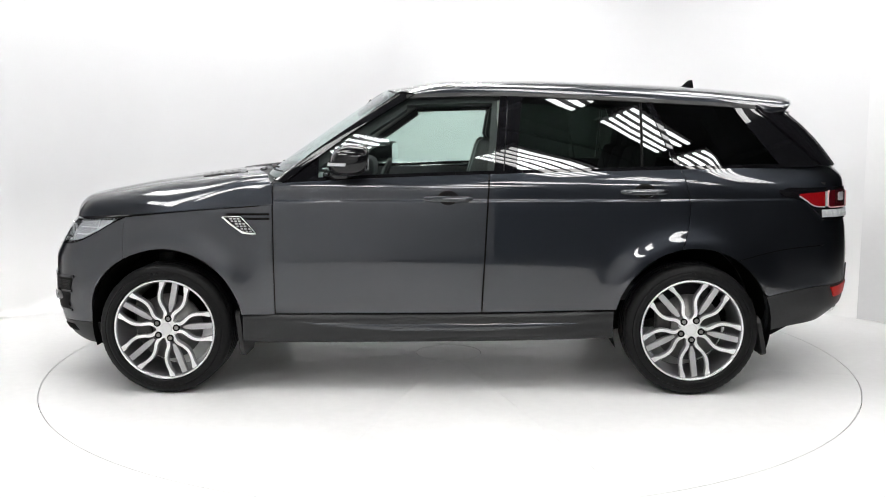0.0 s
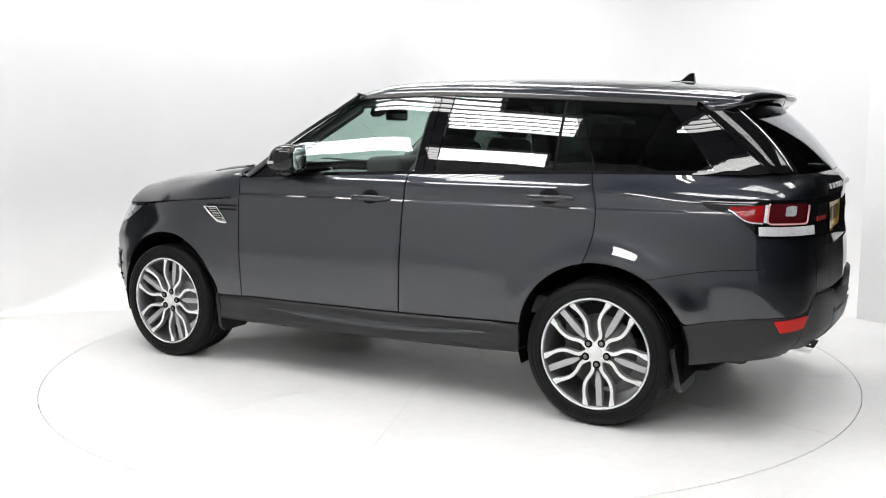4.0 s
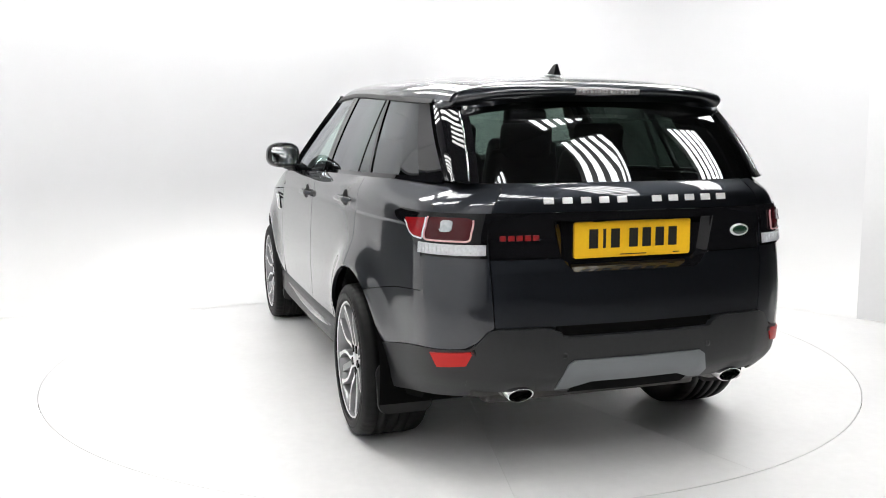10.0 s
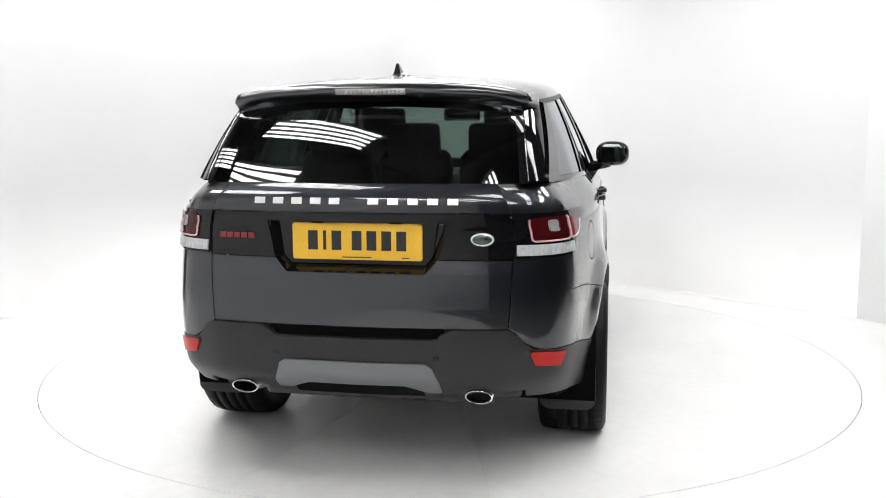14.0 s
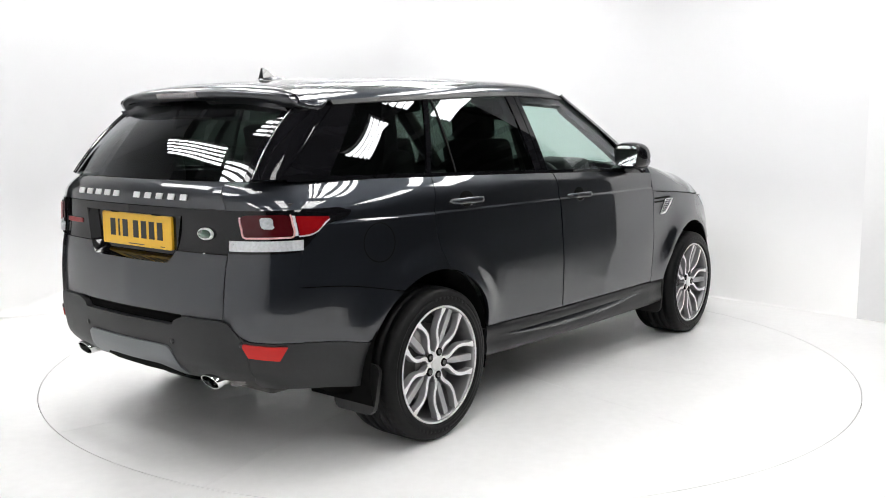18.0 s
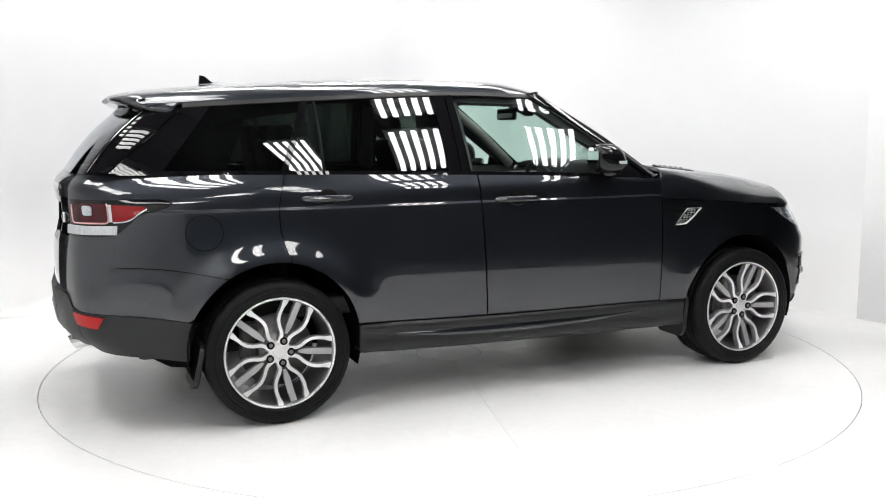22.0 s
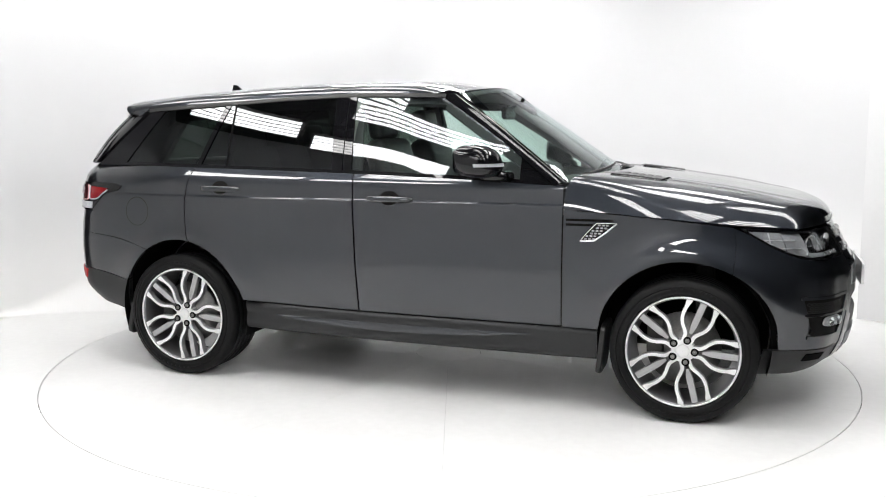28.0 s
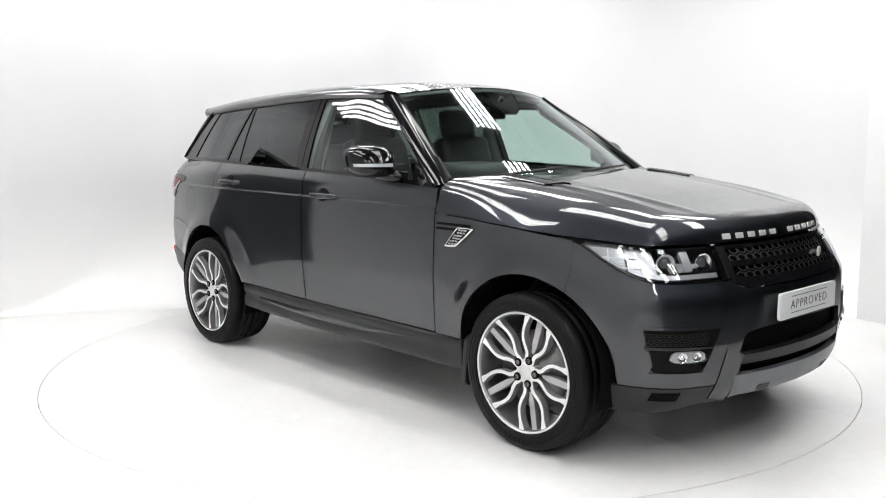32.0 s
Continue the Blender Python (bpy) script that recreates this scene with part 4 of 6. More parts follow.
def front_end(car):
    # painted bumper: round the corner from the wing's seam to beside the grille
    lows = [(sx(x), arch_z(ARCH_F, x)) for x in arch_xs(ARCH_F, 1.664, 1.872, 12)] + [(s, 0.385) for s in span(1.02, S_FY(0.57), 12)]
    tops = [(sx(1.741), 0.983), (S_TIP + 0.01, 0.972)] + [(s, LAMP_LOW(s) - 0.004) for s in span(1.09, S_FY(0.57), 22)]
    m = len(lows) - 1
    cols = []
    for i, (sl, zl) in enumerate(lows):
        k = i * (len(tops) - 1) / m
        a = int(min(k, len(tops) - 2))
        cols.append((sl, zl, tops[a][0] + (tops[a + 1][0] - tops[a][0]) * (k - a), tops[a][1] + (tops[a + 1][1] - tops[a][1]) * (k - a)))
    bumper = new("front_bumper")
    bumper.parent = car
    skin("bumper_corner", cols, PAINT, bumper, 24, 0.02)
    ys = both_ways([0.0, 0.06, 0.12, 0.18, 0.24, 0.30, 0.36, 0.41, 0.44, 0.46, 0.48, 0.50, 0.535, 0.570])
    low = pchip([0, 0.3, 0.44, 0.47, 0.50, 0.57], [0.628, 0.619, 0.603, 0.565, 0.45, 0.385])
    high = pchip([0, 0.40, 0.46, 0.50, 0.57], [0.787, 0.790, 0.80, 0.824, 0.8258])
    across("bumper_bar", ys, low, high, PAINT, bumper, False, 10, 0.02)
    # lower apron, intake, skid plate
    skin("apron", [(s, 0.245 + 0.05 * smooth01(-s, -0.9, -0.6), s, 0.379) for s in span(1.085, 0.50, 18)], PLASTIC, bumper, 6, 0.02, out=-0.002)
    skin("apron_slot", [(s, 0.322, s - 0.01, 0.358) for s in span(0.885, 0.765, 4)], INNER, bumper, 2, 0.008, out=0.004)
    ys = both_ways(span(0, 0.53, 10))
    across("lower_intake", ys, lambda y: 0.40, lambda y: 0.68, INNER, bumper, False, 4, 0.0, out=-0.045)
    across("intake_blade", both_ways(span(0, 0.49, 10)), lambda y: 0.464, lambda y: 0.508 - 0.006 * (y / 0.5) ** 2, PLASTIC, bumper, False, 3, 0.04, out=0.0)
    across("skid_plate", both_ways(span(0, 0.50, 12)), lambda y: 0.318 - 0.01 * (y > 0.46), lambda y: 0.418, SILVER_PLASTIC, bumper, False, 5, 0.03, out=0.006, label="silver grey skid plate")
    skin("intake_upright", [(0.605 - 0.10 * t, 0.314, 0.545 - 0.095 * t, 0.545 - 0.035 * t) for t in span(0, 1, 4)], PAINT, bumper, 6, 0.03, out=0.004, label="painted upright beside the intake")
    for y in (-0.3, 0.3):
        pts = []
        for yy in span(y - 0.04, y + 0.04, 4):
            col = []
            for z in (0.322, 0.335, 0.350):
                p = body(S_FY(abs(yy)), z, 0.009)
                col.append((p[0], p[1] if yy >= 0 else -p[1], z))
            pts.append(col)
        part("tow_cover", grid_mesh(pts, 0.004), PLASTIC, bumper)
    # fog lamp recess
    rec = skin("fog_lamp_recess", [(0.905 - 0.255 * t + 0.02 * (2 * t - 1) ** 9, 0.449 + 0.035 * abs(2 * t - 1) ** 7, 0.925 - 0.36 * t, 0.645 - 0.012 * abs(2 * t - 1) ** 9) for t in span(0, 1, 16)], MATT_BLACK, bumper, 8, 0.012, out=0.002, label="black fog lamp recess")
    for i, side in enumerate((1, -1)):
        skin("recess_lip", [(s, 0.638, s, 0.652) for s in span(0.940, 0.562, 12)], PAINT, rec[i], 2, 0.012, out=0.009, sides=(side,), label="painted lip over the recess")
        skin("recess_lip", [(s, 0.440, s, 0.452) for s in span(0.900, 0.655, 8)], PAINT, rec[i], 2, 0.010, out=0.007, sides=(side,))
        skin("recess_lip", [(0.668 - 0.085 * t, 0.452 + 0.186 * t, 0.656 - 0.085 * t, 0.456 + 0.186 * t) for t in span(0, 1, 8)], PAINT, rec[i], 2, 0.010, out=0.008, sides=(side,))
        skin("recess_blade", [(s, 0.553 + 0.006 * (0.93 - s), s, 0.566 + 0.006 * (0.93 - s)) for s in span(0.918, 0.62, 6)], GLOSS_BLACK, rec[i], 2, 0.012, out=0.010, sides=(side,))
        cols = []
        for k in range(11):
            u = -1 + 2 * k / 10
            cut = 0.012 * abs(u) ** 7
            cols.append((0.740 + 0.080 * u, 0.500 + cut, 0.740 + 0.074 * u, 0.548 - cut))
        fog = skin("fog_lamp", cols, SPOKE_SIDE, rec[i], 4, 0.012, out=0.008, sides=(side,), label="clear front fog lamp")[0]
        for s0 in (0.772, 0.708):
            p = Vector(body(s0, 0.525, 0.009))
            n = (Vector(body(s0, 0.525, 0.05)) - p).normalized()
            mm = Matrix.Translation((p.x, p.y * side, p.z)) @ (Matrix() if side > 0 else Matrix.Scale(-1, 4, (0, 1, 0))) @ n.to_track_quat("Y", "Z").to_matrix().to_4x4()
            bm = bmesh.new()
            lathe(bm, [(0.009, 0.021), (0.008, 0.0195), (0.001, 0.010), (0.004, 0.006), (0.008, 0.001)], 20, "y")
            for v in bm.verts:
                v.co = mm @ v.co
            bmesh.ops.recalc_face_normals(bm, faces=bm.faces)
            part("fog_reflector", bm, CHROME, rec[i])
        cov = skin("fog_lamp_cover", [(a_, b_, c_, d_) for a_, b_, c_, d_ in cols], GLASS_LAMP, rec[i], 4, 0.0, out=0.021, sides=(side,))[0]
        cov.visible_shadow = False
        bm = bmesh.new()
        for r in range(3):
            for c in range(11):
                s0 = 0.905 - c * 0.024 - (r % 2) * 0.012
                z0 = 0.578 + r * 0.019
                hexagon(bm, lambda u, v: body(s0 + u, z0 + v, 0.009), 0.0115, 0.0085, side)
        part("recess_mesh", bm, MESH_BLACK, rec[i])
    # grille
    gr = across("grille", both_ways(span(0, 0.475, 10)), lambda y: 0.792 + 0.02 * smooth01(y, 0.4, 0.47), lambda y: 0.962, INNER, car, False, 4, 0.0, out=-0.05, label="black honeycomb grille")
    for z0, z1, o in ((0.792, 0.834, -0.006), (0.879, 0.903, -0.006), (0.950, 0.964, -0.004)):
        across("grille_bar", both_ways(span(0, 0.468, 10)), lambda y: z0 + 0.02 * smooth01(y, 0.4, 0.47) * (z0 < 0.8), lambda y: z1 + 0.02 * smooth01(y, 0.4, 0.47) * (z0 < 0.8), GLOSS_BLACK, gr, False, 2, 0.03, out=o)
    for sgn in (1, -1):
        skin("grille_cheek", [(0.505 - 0.05 * t, 0.80, 0.475 - 0.045 * t, 0.962) for t in span(0, 1, 3)], MATT_BLACK, gr, 6, 0.03, out=-0.004, sides=(sgn,))
    for zc in (0.856, 0.926):
        bm = bmesh.new()
        for r in range(2):
            for c in range(-9, 10):
                y0 = c * 0.052 + (0.026 if r else 0)
                if abs(y0) > 0.43:
                    continue
                def spot(u, v):
                    yy = y0 + u
                    p = body(S_FY(abs(yy)), zc - 0.015 + r * 0.031 + v, -0.012)
                    return (p[0], p[1] if yy >= 0 else -p[1], p[2])
                hexagon(bm, spot, 0.0285, 0.0165, 1, flip=True)
        part("grille_mesh", bm, GRILLE_MESH, gr, "dark glossy honeycomb mesh")
    bm = bmesh.new()
    slab(bm, [(0.045 * math.cos(a), 0.024 * math.sin(a)) for a in [2 * math.pi * k / 24 for k in range(24)]], (body(S_FY(0.27), 0.885)[0] + 0.002, 0.27, 0.885), (-0.3, 1, 0), (0, 0, 1), 0.008, 0.003)
    part("oval_badge", bm, BADGE_SILVER, gr, "oval silver and dark badge")
    # show plate
    bm = bmesh.new()
    px = 2.322
    slab(bm, rounded(0.535, 0.118, 0.012), (px + 0.004, -0.03, 0.700), (0, 1, 0), (0, 0, 1), 0.014, 0.002)
    plate = part("show_plate", bm, PLATE_WHITE, car, "white show plate with dark lettering", smooth=False)
    words(plate, "APPROVED", 0.056, (px + 0.0185, -0.03, 0.682), 0.345, PLATE_BLACK)
    for z in (0.664, 0.738):
        bm = bmesh.new()
        box(bm, px + 0.0185, -0.03, z, 0.001, 0.34, 0.003)
        part("plate_line", bm, PLATE_BLACK, plate, smooth=False)
    # lettering on the nose as plain bars
    for k in range(11):
        if k == 5:
            continue
        y0 = (k - 5) * 0.082
        a = abs(y0) / 0.80
        bm = bmesh.new()
        def spot(u, v):
            yy = y0 + u
            a_ = abs(yy) / 0.83
            lo, hi = 0.0, 0.10
            for _ in range(24):
                mid = (lo + hi) / 2
                if bonnet_point(a_, mid)[2] < 1.003 + v:
                    lo = mid
                else:
                    hi = mid
            p = bonnet_point(a_ if yy >= 0 else -a_, lo)
            return (p[0] + 0.006, p[1], p[2] + 0.001)
        rows = [[spot(-0.022 + 0.044 * i / 3, -0.012 + 0.024 * j / 3) for j in range(4)] for i in range(4)]
        grid_mesh(rows, 0.006, bm=bm)
        part("letter_bar", bm, BADGE_SILVER, car, "silver lettering bar")
    # headlamps
    for side in (1, -1):
        lamp = skin("headlamp", [(s, LAMP_LOW(s), s, lamp_high(s)) for s in span(S_TIP, 0.482, 34)], GLOSS_BLACK, car, 6, 0.0, out=-0.045, sides=(side,), label="clear headlamp with chrome reflectors")[0]
        skin("lamp_rim", [(s, LAMP_LOW(s) - 0.001, s, LAMP_LOW(s) + 0.006) for s in span(S_TIP - 0.02, 0.482, 34)], GLOSS_BLACK, lamp, 2, 0.045, out=0.001, sides=(side,))
        skin("lamp_rim", [(s, lamp_high(s) - 0.008, s, lamp_high(s)) for s in span(S_TIP - 0.02, 0.482, 34)], GLOSS_BLACK, lamp, 2, 0.045, out=0.0, sides=(side,))
        for s_a, s_b in ((1.095, 0.955), (0.948, 0.828)):
            skin("side_reflector", [(s, LAMP_LOW(s) + 0.014, s - 0.025, lamp_high(s) - 0.014) for s in span(s_a, s_b, 7)], LAMP_SILVER, lamp, 6, 0.03, out=-0.010 - (s_b < 0.9) * 0.008, sides=(side,))
        for z in (0.886, 0.926):
            skin("reflector_rib", [(s, max(z, LAMP_LOW(s) + 0.016), s, max(z, LAMP_LOW(s) + 0.016) + 0.0045) for s in span(1.04, 0.875, 8)], ALLOY_GREY, lamp, 2, 0.012, out=-0.004, sides=(side,))
        for s0 in (1.02,):
            skin("reflector_rib", [(s, LAMP_LOW(s) + 0.016, s - 0.025, lamp_high(s) - 0.016) for s in span(s0, s0 - 0.005, 1)], ALLOY_GREY, lamp, 4, 0.010, out=-0.004, sides=(side,))
        skin("lamp_bezel", [(s, LAMP_LOW(s) + 0.034, s, lamp_high(s) - 0.010) for s in span(0.815, 0.50, 14)], GLOSS_BLACK, lamp, 4, 0.02, out=-0.034, sides=(side,))
        skin("lamp_vane", [(0.690 - 0.040 * t, 0.872, 0.672 - 0.040 * t, 0.950) for t in span(0, 1, 3)], LAMP_SILVER, lamp, 4, 0.02, out=-0.014, sides=(side,))
        skin("light_strip", [(s, LAMP_LOW(s) + 0.013, s, LAMP_LOW(s) + 0.032) for s in span(0.84, 0.54, 12)], LAMP_SILVER, lamp, 2, 0.02, out=-0.010, sides=(side,))
        for s0, z0, r in ((0.765, 0.902, 0.043), (0.575, 0.897, 0.044)):
            p = Vector(body(s0, z0, -0.046))
            n = (Vector(body(s0, z0, 0.0)) - p).normalized()
            tilt = n.to_track_quat("Y", "Z").to_matrix().to_4x4()
            mm = Matrix.Translation((p.x, p.y * side, p.z)) @ (tilt if side > 0 else Matrix.Scale(-1, 4, (0, 1, 0)) @ tilt)
            bm = bmesh.new()
            lathe(bm, [(0.022, r * 0.99), (0.024, r), (0.026, r * 0.95), (0.012, r * 0.78), (0.008, r * 0.6)], 28, "y")
            for v in bm.verts:
                v.co = mm @ v.co
            bmesh.ops.recalc_face_normals(bm, faces=bm.faces)
            part("lens_ring", bm, CHROME if s0 < 0.7 else ALLOY_GREY, lamp)
            bm = bmesh.new()
            lathe(bm, [(0.002 + 0.022 * math.cos(a), r * 0.74 * math.sin(a)) for a in span(0.02, math.pi / 2, 7)], 24, "y")
            for v in bm.verts:
                v.co = mm @ v.co
            bmesh.ops.recalc_face_normals(bm, faces=bm.faces)
            part("projector_lens", bm, LENS_GLASS, lamp)
        skin("lamp_bridge", [(s, 0.868 + 0.02 * t, s, 0.905 - 0.005 * t) for s, t in [(0.72 - 0.11 * t, t) for t in span(0, 1, 4)]], LAMP_SILVER, lamp, 3, 0.02, out=-0.016, sides=(side,))
        cover = skin("lamp_cover", [(s, LAMP_LOW(s) + 0.002, s, lamp_high(s) - 0.001) for s in span(S_TIP - 0.005, 0.484, 34)], GLASS_LAMP, lamp, 6, 0.0, out=0.001, sides=(side,))[0]
        cover.visible_shadow = False


def hexagon(bm, spot, w, h, side=1, flip=False):
    """A six-sided ring of the mesh, laid on a surface."""
    outer, inner = [], []
    for k in range(6):
        a = math.pi / 6 + k * math.pi / 3
        for lst, f in ((outer, 1.0), (inner, 0.66)):
            p = spot(w * 1.05 * math.cos(a) * f, h * 1.05 * math.sin(a) * f)
            lst.append(bm.verts.new((p[0], p[1] * side, p[2])))
    for k in range(6):
        q = [outer[k], outer[(k + 1) % 6], inner[(k + 1) % 6], inner[k]]
        if (side < 0) != flip:
            q.reverse()
        bm.faces.new(q)


def words(parent, text, size, place, width, mat):
    cu = bpy.data.curves.new("words", "FONT")
    cu.body, cu.size, cu.extrude, cu.align_x = text, size, 0.0008, "CENTER"
    cu.space_character, cu.offset = 1.25, -0.0006
    tmp = bpy.data.objects.new("words", cu)
    scene.collection.objects.link(tmp)
    bpy.context.view_layer.update()
    me = bpy.data.meshes.new_from_object(tmp.evaluated_get(bpy.context.evaluated_depsgraph_get()))
    bpy.data.objects.remove(tmp)
    xs = [v.co.x for v in me.vertices]
    k = width / (max(xs) - min(xs))
    m = Matrix.Translation(place) @ Matrix(((0, 0, 1, 0), (1, 0, 0, 0), (0, 1, 0, 0), (0, 0, 0, 1))) @ Matrix.Diagonal((k, 1, 1, 1))
    me.transform(m)
    me.materials.append(mat)
    ob = new("lettering", me)
    ob.parent = parent
    return ob


def rear_end(car):
    # painted corner of the bumper
    black_top = pchip([4.70, 4.86, 5.08, 5.25, 5.33, 5.36, 5.40, 5.45], [0.520, 0.556, 0.590, 0.602, 0.612, 0.655, 0.690, 0.692])
    bumper = new("rear_bumper")
    bumper.parent = car
    xs = arch_xs(ARCH_R, -1.705, -1.862, 8)
    lows = [(sx(x), arch_z(ARCH_R, x)) for x in xs] + [(s, black_top(s) + 0.004) for s in span(4.80, 5.385, 14)]
    tops = [(sx(x), QUARTER_SEAM(x) - 0.004) for x in span(-1.705, -2.19, 14)] + [(5.085, 0.981), (5.17, 0.980), (5.26, 0.976), (5.34, 0.976), (5.385, 0.976)]
    m = len(lows) - 1
    cols = []
    for i, (sl, zl) in enumerate(lows):
        k = i * (len(tops) - 1) / m
        a = int(min(k, len(tops) - 2))
        cols.append((sl, zl, tops[a][0] + (tops[a + 1][0] - tops[a][0]) * (k - a), tops[a][1] + (tops[a + 1][1] - tops[a][1]) * (k - a)))
    cols[-1] = (S_RY(EDGE(0.69)) - 0.004, 0.694, S_RY(EDGE(0.976)) - 0.004, 0.976)
    skin("bumper_corner", cols, PAINT, bumper, 16, 0.02)
    skin("corner_web", [(s, 0.90, s, 1.0) for s in span(5.02, 5.16, 4)], PAINT, bumper, 5, 0.0, out=-0.007)
    # black lower bumper: sides, then the middle standing prouder
    low_z = pchip([4.7, 4.85, 5.1, 5.3, 5.5], [0.36, 0.345, 0.372, 0.385, 0.392])
    cols = [(sx(x), arch_z(ARCH_R, x), sx(x) + 0.01, black_top(sx(x) + 0.01)) for x in arch_xs(ARCH_R, -1.868, -1.890, 3)]
    cols += [(s, low_z(s), s, black_top(s)) for s in span(4.835, 5.345, 22)]
    skin("bumper_side", cols, PLASTIC, bumper, 10, 0.03, out=0.002)
    ys = both_ways([0.0, 0.1, 0.2, 0.30, 0.335, 0.345, 0.40, 0.5, 0.58, 0.61, 0.64, 0.67, 0.70, 0.715])
    high = pchip([0, 0.33, 0.347, 0.36, 0.60, 0.63, 0.66, 0.70, 0.72], [0.648, 0.648, 0.672, 0.690, 0.690, 0.685, 0.655, 0.60, 0.565])
    low = pchip([0, 0.28, 0.34, 0.36, 0.45, 0.62, 0.70, 0.715], [0.40, 0.40, 0.405, 0.405, 0.415, 0.42, 0.43, 0.45])
    across("bumper_middle", ys, low, high, PLASTIC, bumper, True, 12, 0.05, out=lambda y: 0.004 + 0.016 * (1 - smooth01(y, 0.56, 0.71)), label="dark grey plastic rear bumper")
    across("load_lip", both_ways(span(0, 0.36, 6)), lambda y: 0.640, lambda y: 0.694, INNER, bumper, True, 3, 0.0, out=-0.01)
    across("diffuser", both_ways([0, 0.1, 0.2, 0.29, 0.315, 0.345]), pchip([0, 0.24, 0.265, 0.28, 0.345], [0.452, 0.452, 0.44, 0.418, 0.416]), pchip([0, 0.29, 0.315, 0.345], [0.552, 0.551, 0.535, 0.46]), SILVER_PLASTIC, bumper, True, 5, 0.02, out=0.030, label="silver grey diffuser panel")
    across("diffuser_slot", both_ways(span(0, 0.272, 6)), lambda y: 0.392, lambda y: 0.454, INNER, bumper, True, 3, 0.01, out=0.024)
    for y, z in ((0.33, 0.575), (-0.33, 0.575)):
        sensor(bumper, y, z, 0.020)
    for y in (0.69, -0.69):
        sensor(bumper, y, 0.597, 0.004)
    for side in (1, -1):
        skin("rear_reflector", [(5.185 + 0.125 * t, 0.526 + 0.016 * t, 5.150 + 0.188 * t, 0.582 + 0.018 * t) for t in span(0, 1, 8)], REFLECTOR_RED, bumper, 4, 0.012, out=0.010, sides=(side,), label="red rear fog lamp")
    # exhausts
    for side in (1, -1):
        bm = bmesh.new()
        lathe(bm, [(-0.026, 0.0335), (-0.028, 0.0355), (-0.026, 0.0375), (0.12, 0.0375), (0.12, 0.028), (0.0, 0.031), (-0.026, 0.0335)], 32, "x")
        for v in bm.verts:
            v.co = Vector((v.co.x - 2.385 - (0.5 * v.co.z if v.co.x < 0.05 else 0), v.co.y * 1.5 + 0.492 * side, v.co.z * 0.88 + 0.412 + v.co.x * 0.12))
        ex = part("exhaust_tip", bm, CHROME, car, "polished exhaust tip")
        bm = bmesh.new()
        tube(bm, [(-2.28, 0.487 * side, 0.405), (-2.0, 0.47 * side, 0.37), (-1.8, 0.40 * side, 0.36)], 0.045, 10)
        part("exhaust_pipe", bm, STEEL, ex)
    # tailgate
    tg = new("tailgate")
    tg.parent = car
    edge = EDGE
    def band(name, z0, z1, mat, out=0.0, flange=0.015, lab="", rows=8):
        pts = []
        for i in range(-16, 17):
            u = -i / 16
            col = []
            for j in range(rows + 1):
                z = z0 + (z1 - z0) * j / rows
                y = edge(z) * abs(u)
                p = body(S_RY(y), z, out)
                col.append((p[0], p[1] if u >= 0 else -p[1], z))
            pts.append(col)
        return part(name, grid_mesh(pts, flange), mat, tg, lab)
    def flank(name, z0, z1, mat, hole, out=0.0, rows=5):
        """The same skin on both sides of the plate's recess."""
        for side in (1, -1):
            pts = []
            for i in range(9):
                col = []
                for j in range(rows + 1):
                    z = z0 + (z1 - z0) * j / rows
                    y = edge(z) + (hole(z) - edge(z)) * i / 8
                    p = body(S_RY(y), z, out)
                    col.append((p[0], p[1] * side, z))
                pts.append(col)
            part(name, grid_mesh(pts if side > 0 else pts[::-1], 0.006), mat, tg)
    hole = pchip([0.905, 0.955, 0.963, 1.108], [0.285, 0.33, 0.335, 0.365])
    band("tailgate_skin", 0.693, 0.905, PAINT, rows=10)
    flank("tailgate_skin", 0.905, 0.960, PAINT, hole)
    flank("tailgate_band", 0.963, 1.108, GLOSS_BLACK, hole, -0.004)
    band("tailgate_band", 1.108, 1.142, GLOSS_BLACK, out=-0.004, lab="black band across the tailgate", rows=3)
    band("tailgate_top", 1.146, 1.256, PAINT, rows=8)
    # plate surround and plate
    bm = bmesh.new()
    out_o = [(-0.365, 1.110), (-0.335, 0.963), (-0.33, 0.955), (-0.285, 0.905), (0.285, 0.905), (0.33, 0.955), (0.335, 0.963), (0.365, 1.110)]
    in_o = [(-0.325, 1.108), (-0.305, 0.970), (-0.30, 0.962), (-0.275, 0.935), (0.275, 0.935), (0.30, 0.962), (0.305, 0.970), (0.325, 1.108)]
    a = [bm.verts.new((body(S_RY(abs(y)), z)[0] + 0.002, y, z)) for y, z in out_o]
    b = [bm.verts.new((-2.402, y, z)) for y, z in in_o]
    for i in range(8):
        bm.faces.new((a[i], b[i], b[(i + 1) % 8], a[(i + 1) % 8]))
    bm.faces.new(b)
    bmesh.ops.recalc_face_normals(bm, faces=bm.faces)
    if sum(f.normal.x for f in bm.faces) > 0:
        bmesh.ops.reverse_faces(bm, faces=bm.faces)
    part("plate_recess", bm, GLOSS_BLACK, tg, smooth=False)
    for y in (0.16, -0.16):
        bm = bmesh.new()
        box(bm, -2.412, y, 1.105, 0.02, 0.055, 0.012, 0.003)
        part("plate_lamp", bm, MATT_BLACK, tg, smooth=False)
    bm = bmesh.new()
    slab(bm, rounded(0.534, 0.147, 0.010), (-2.4025, 0, 1.026), (0, -1, 0), (0, 0, 1), 0.012, 0.001)
    plate = part("number_plate", bm, PLATE_YELLOW, tg, "yellow number plate", smooth=False)
    x0 = -2.4150
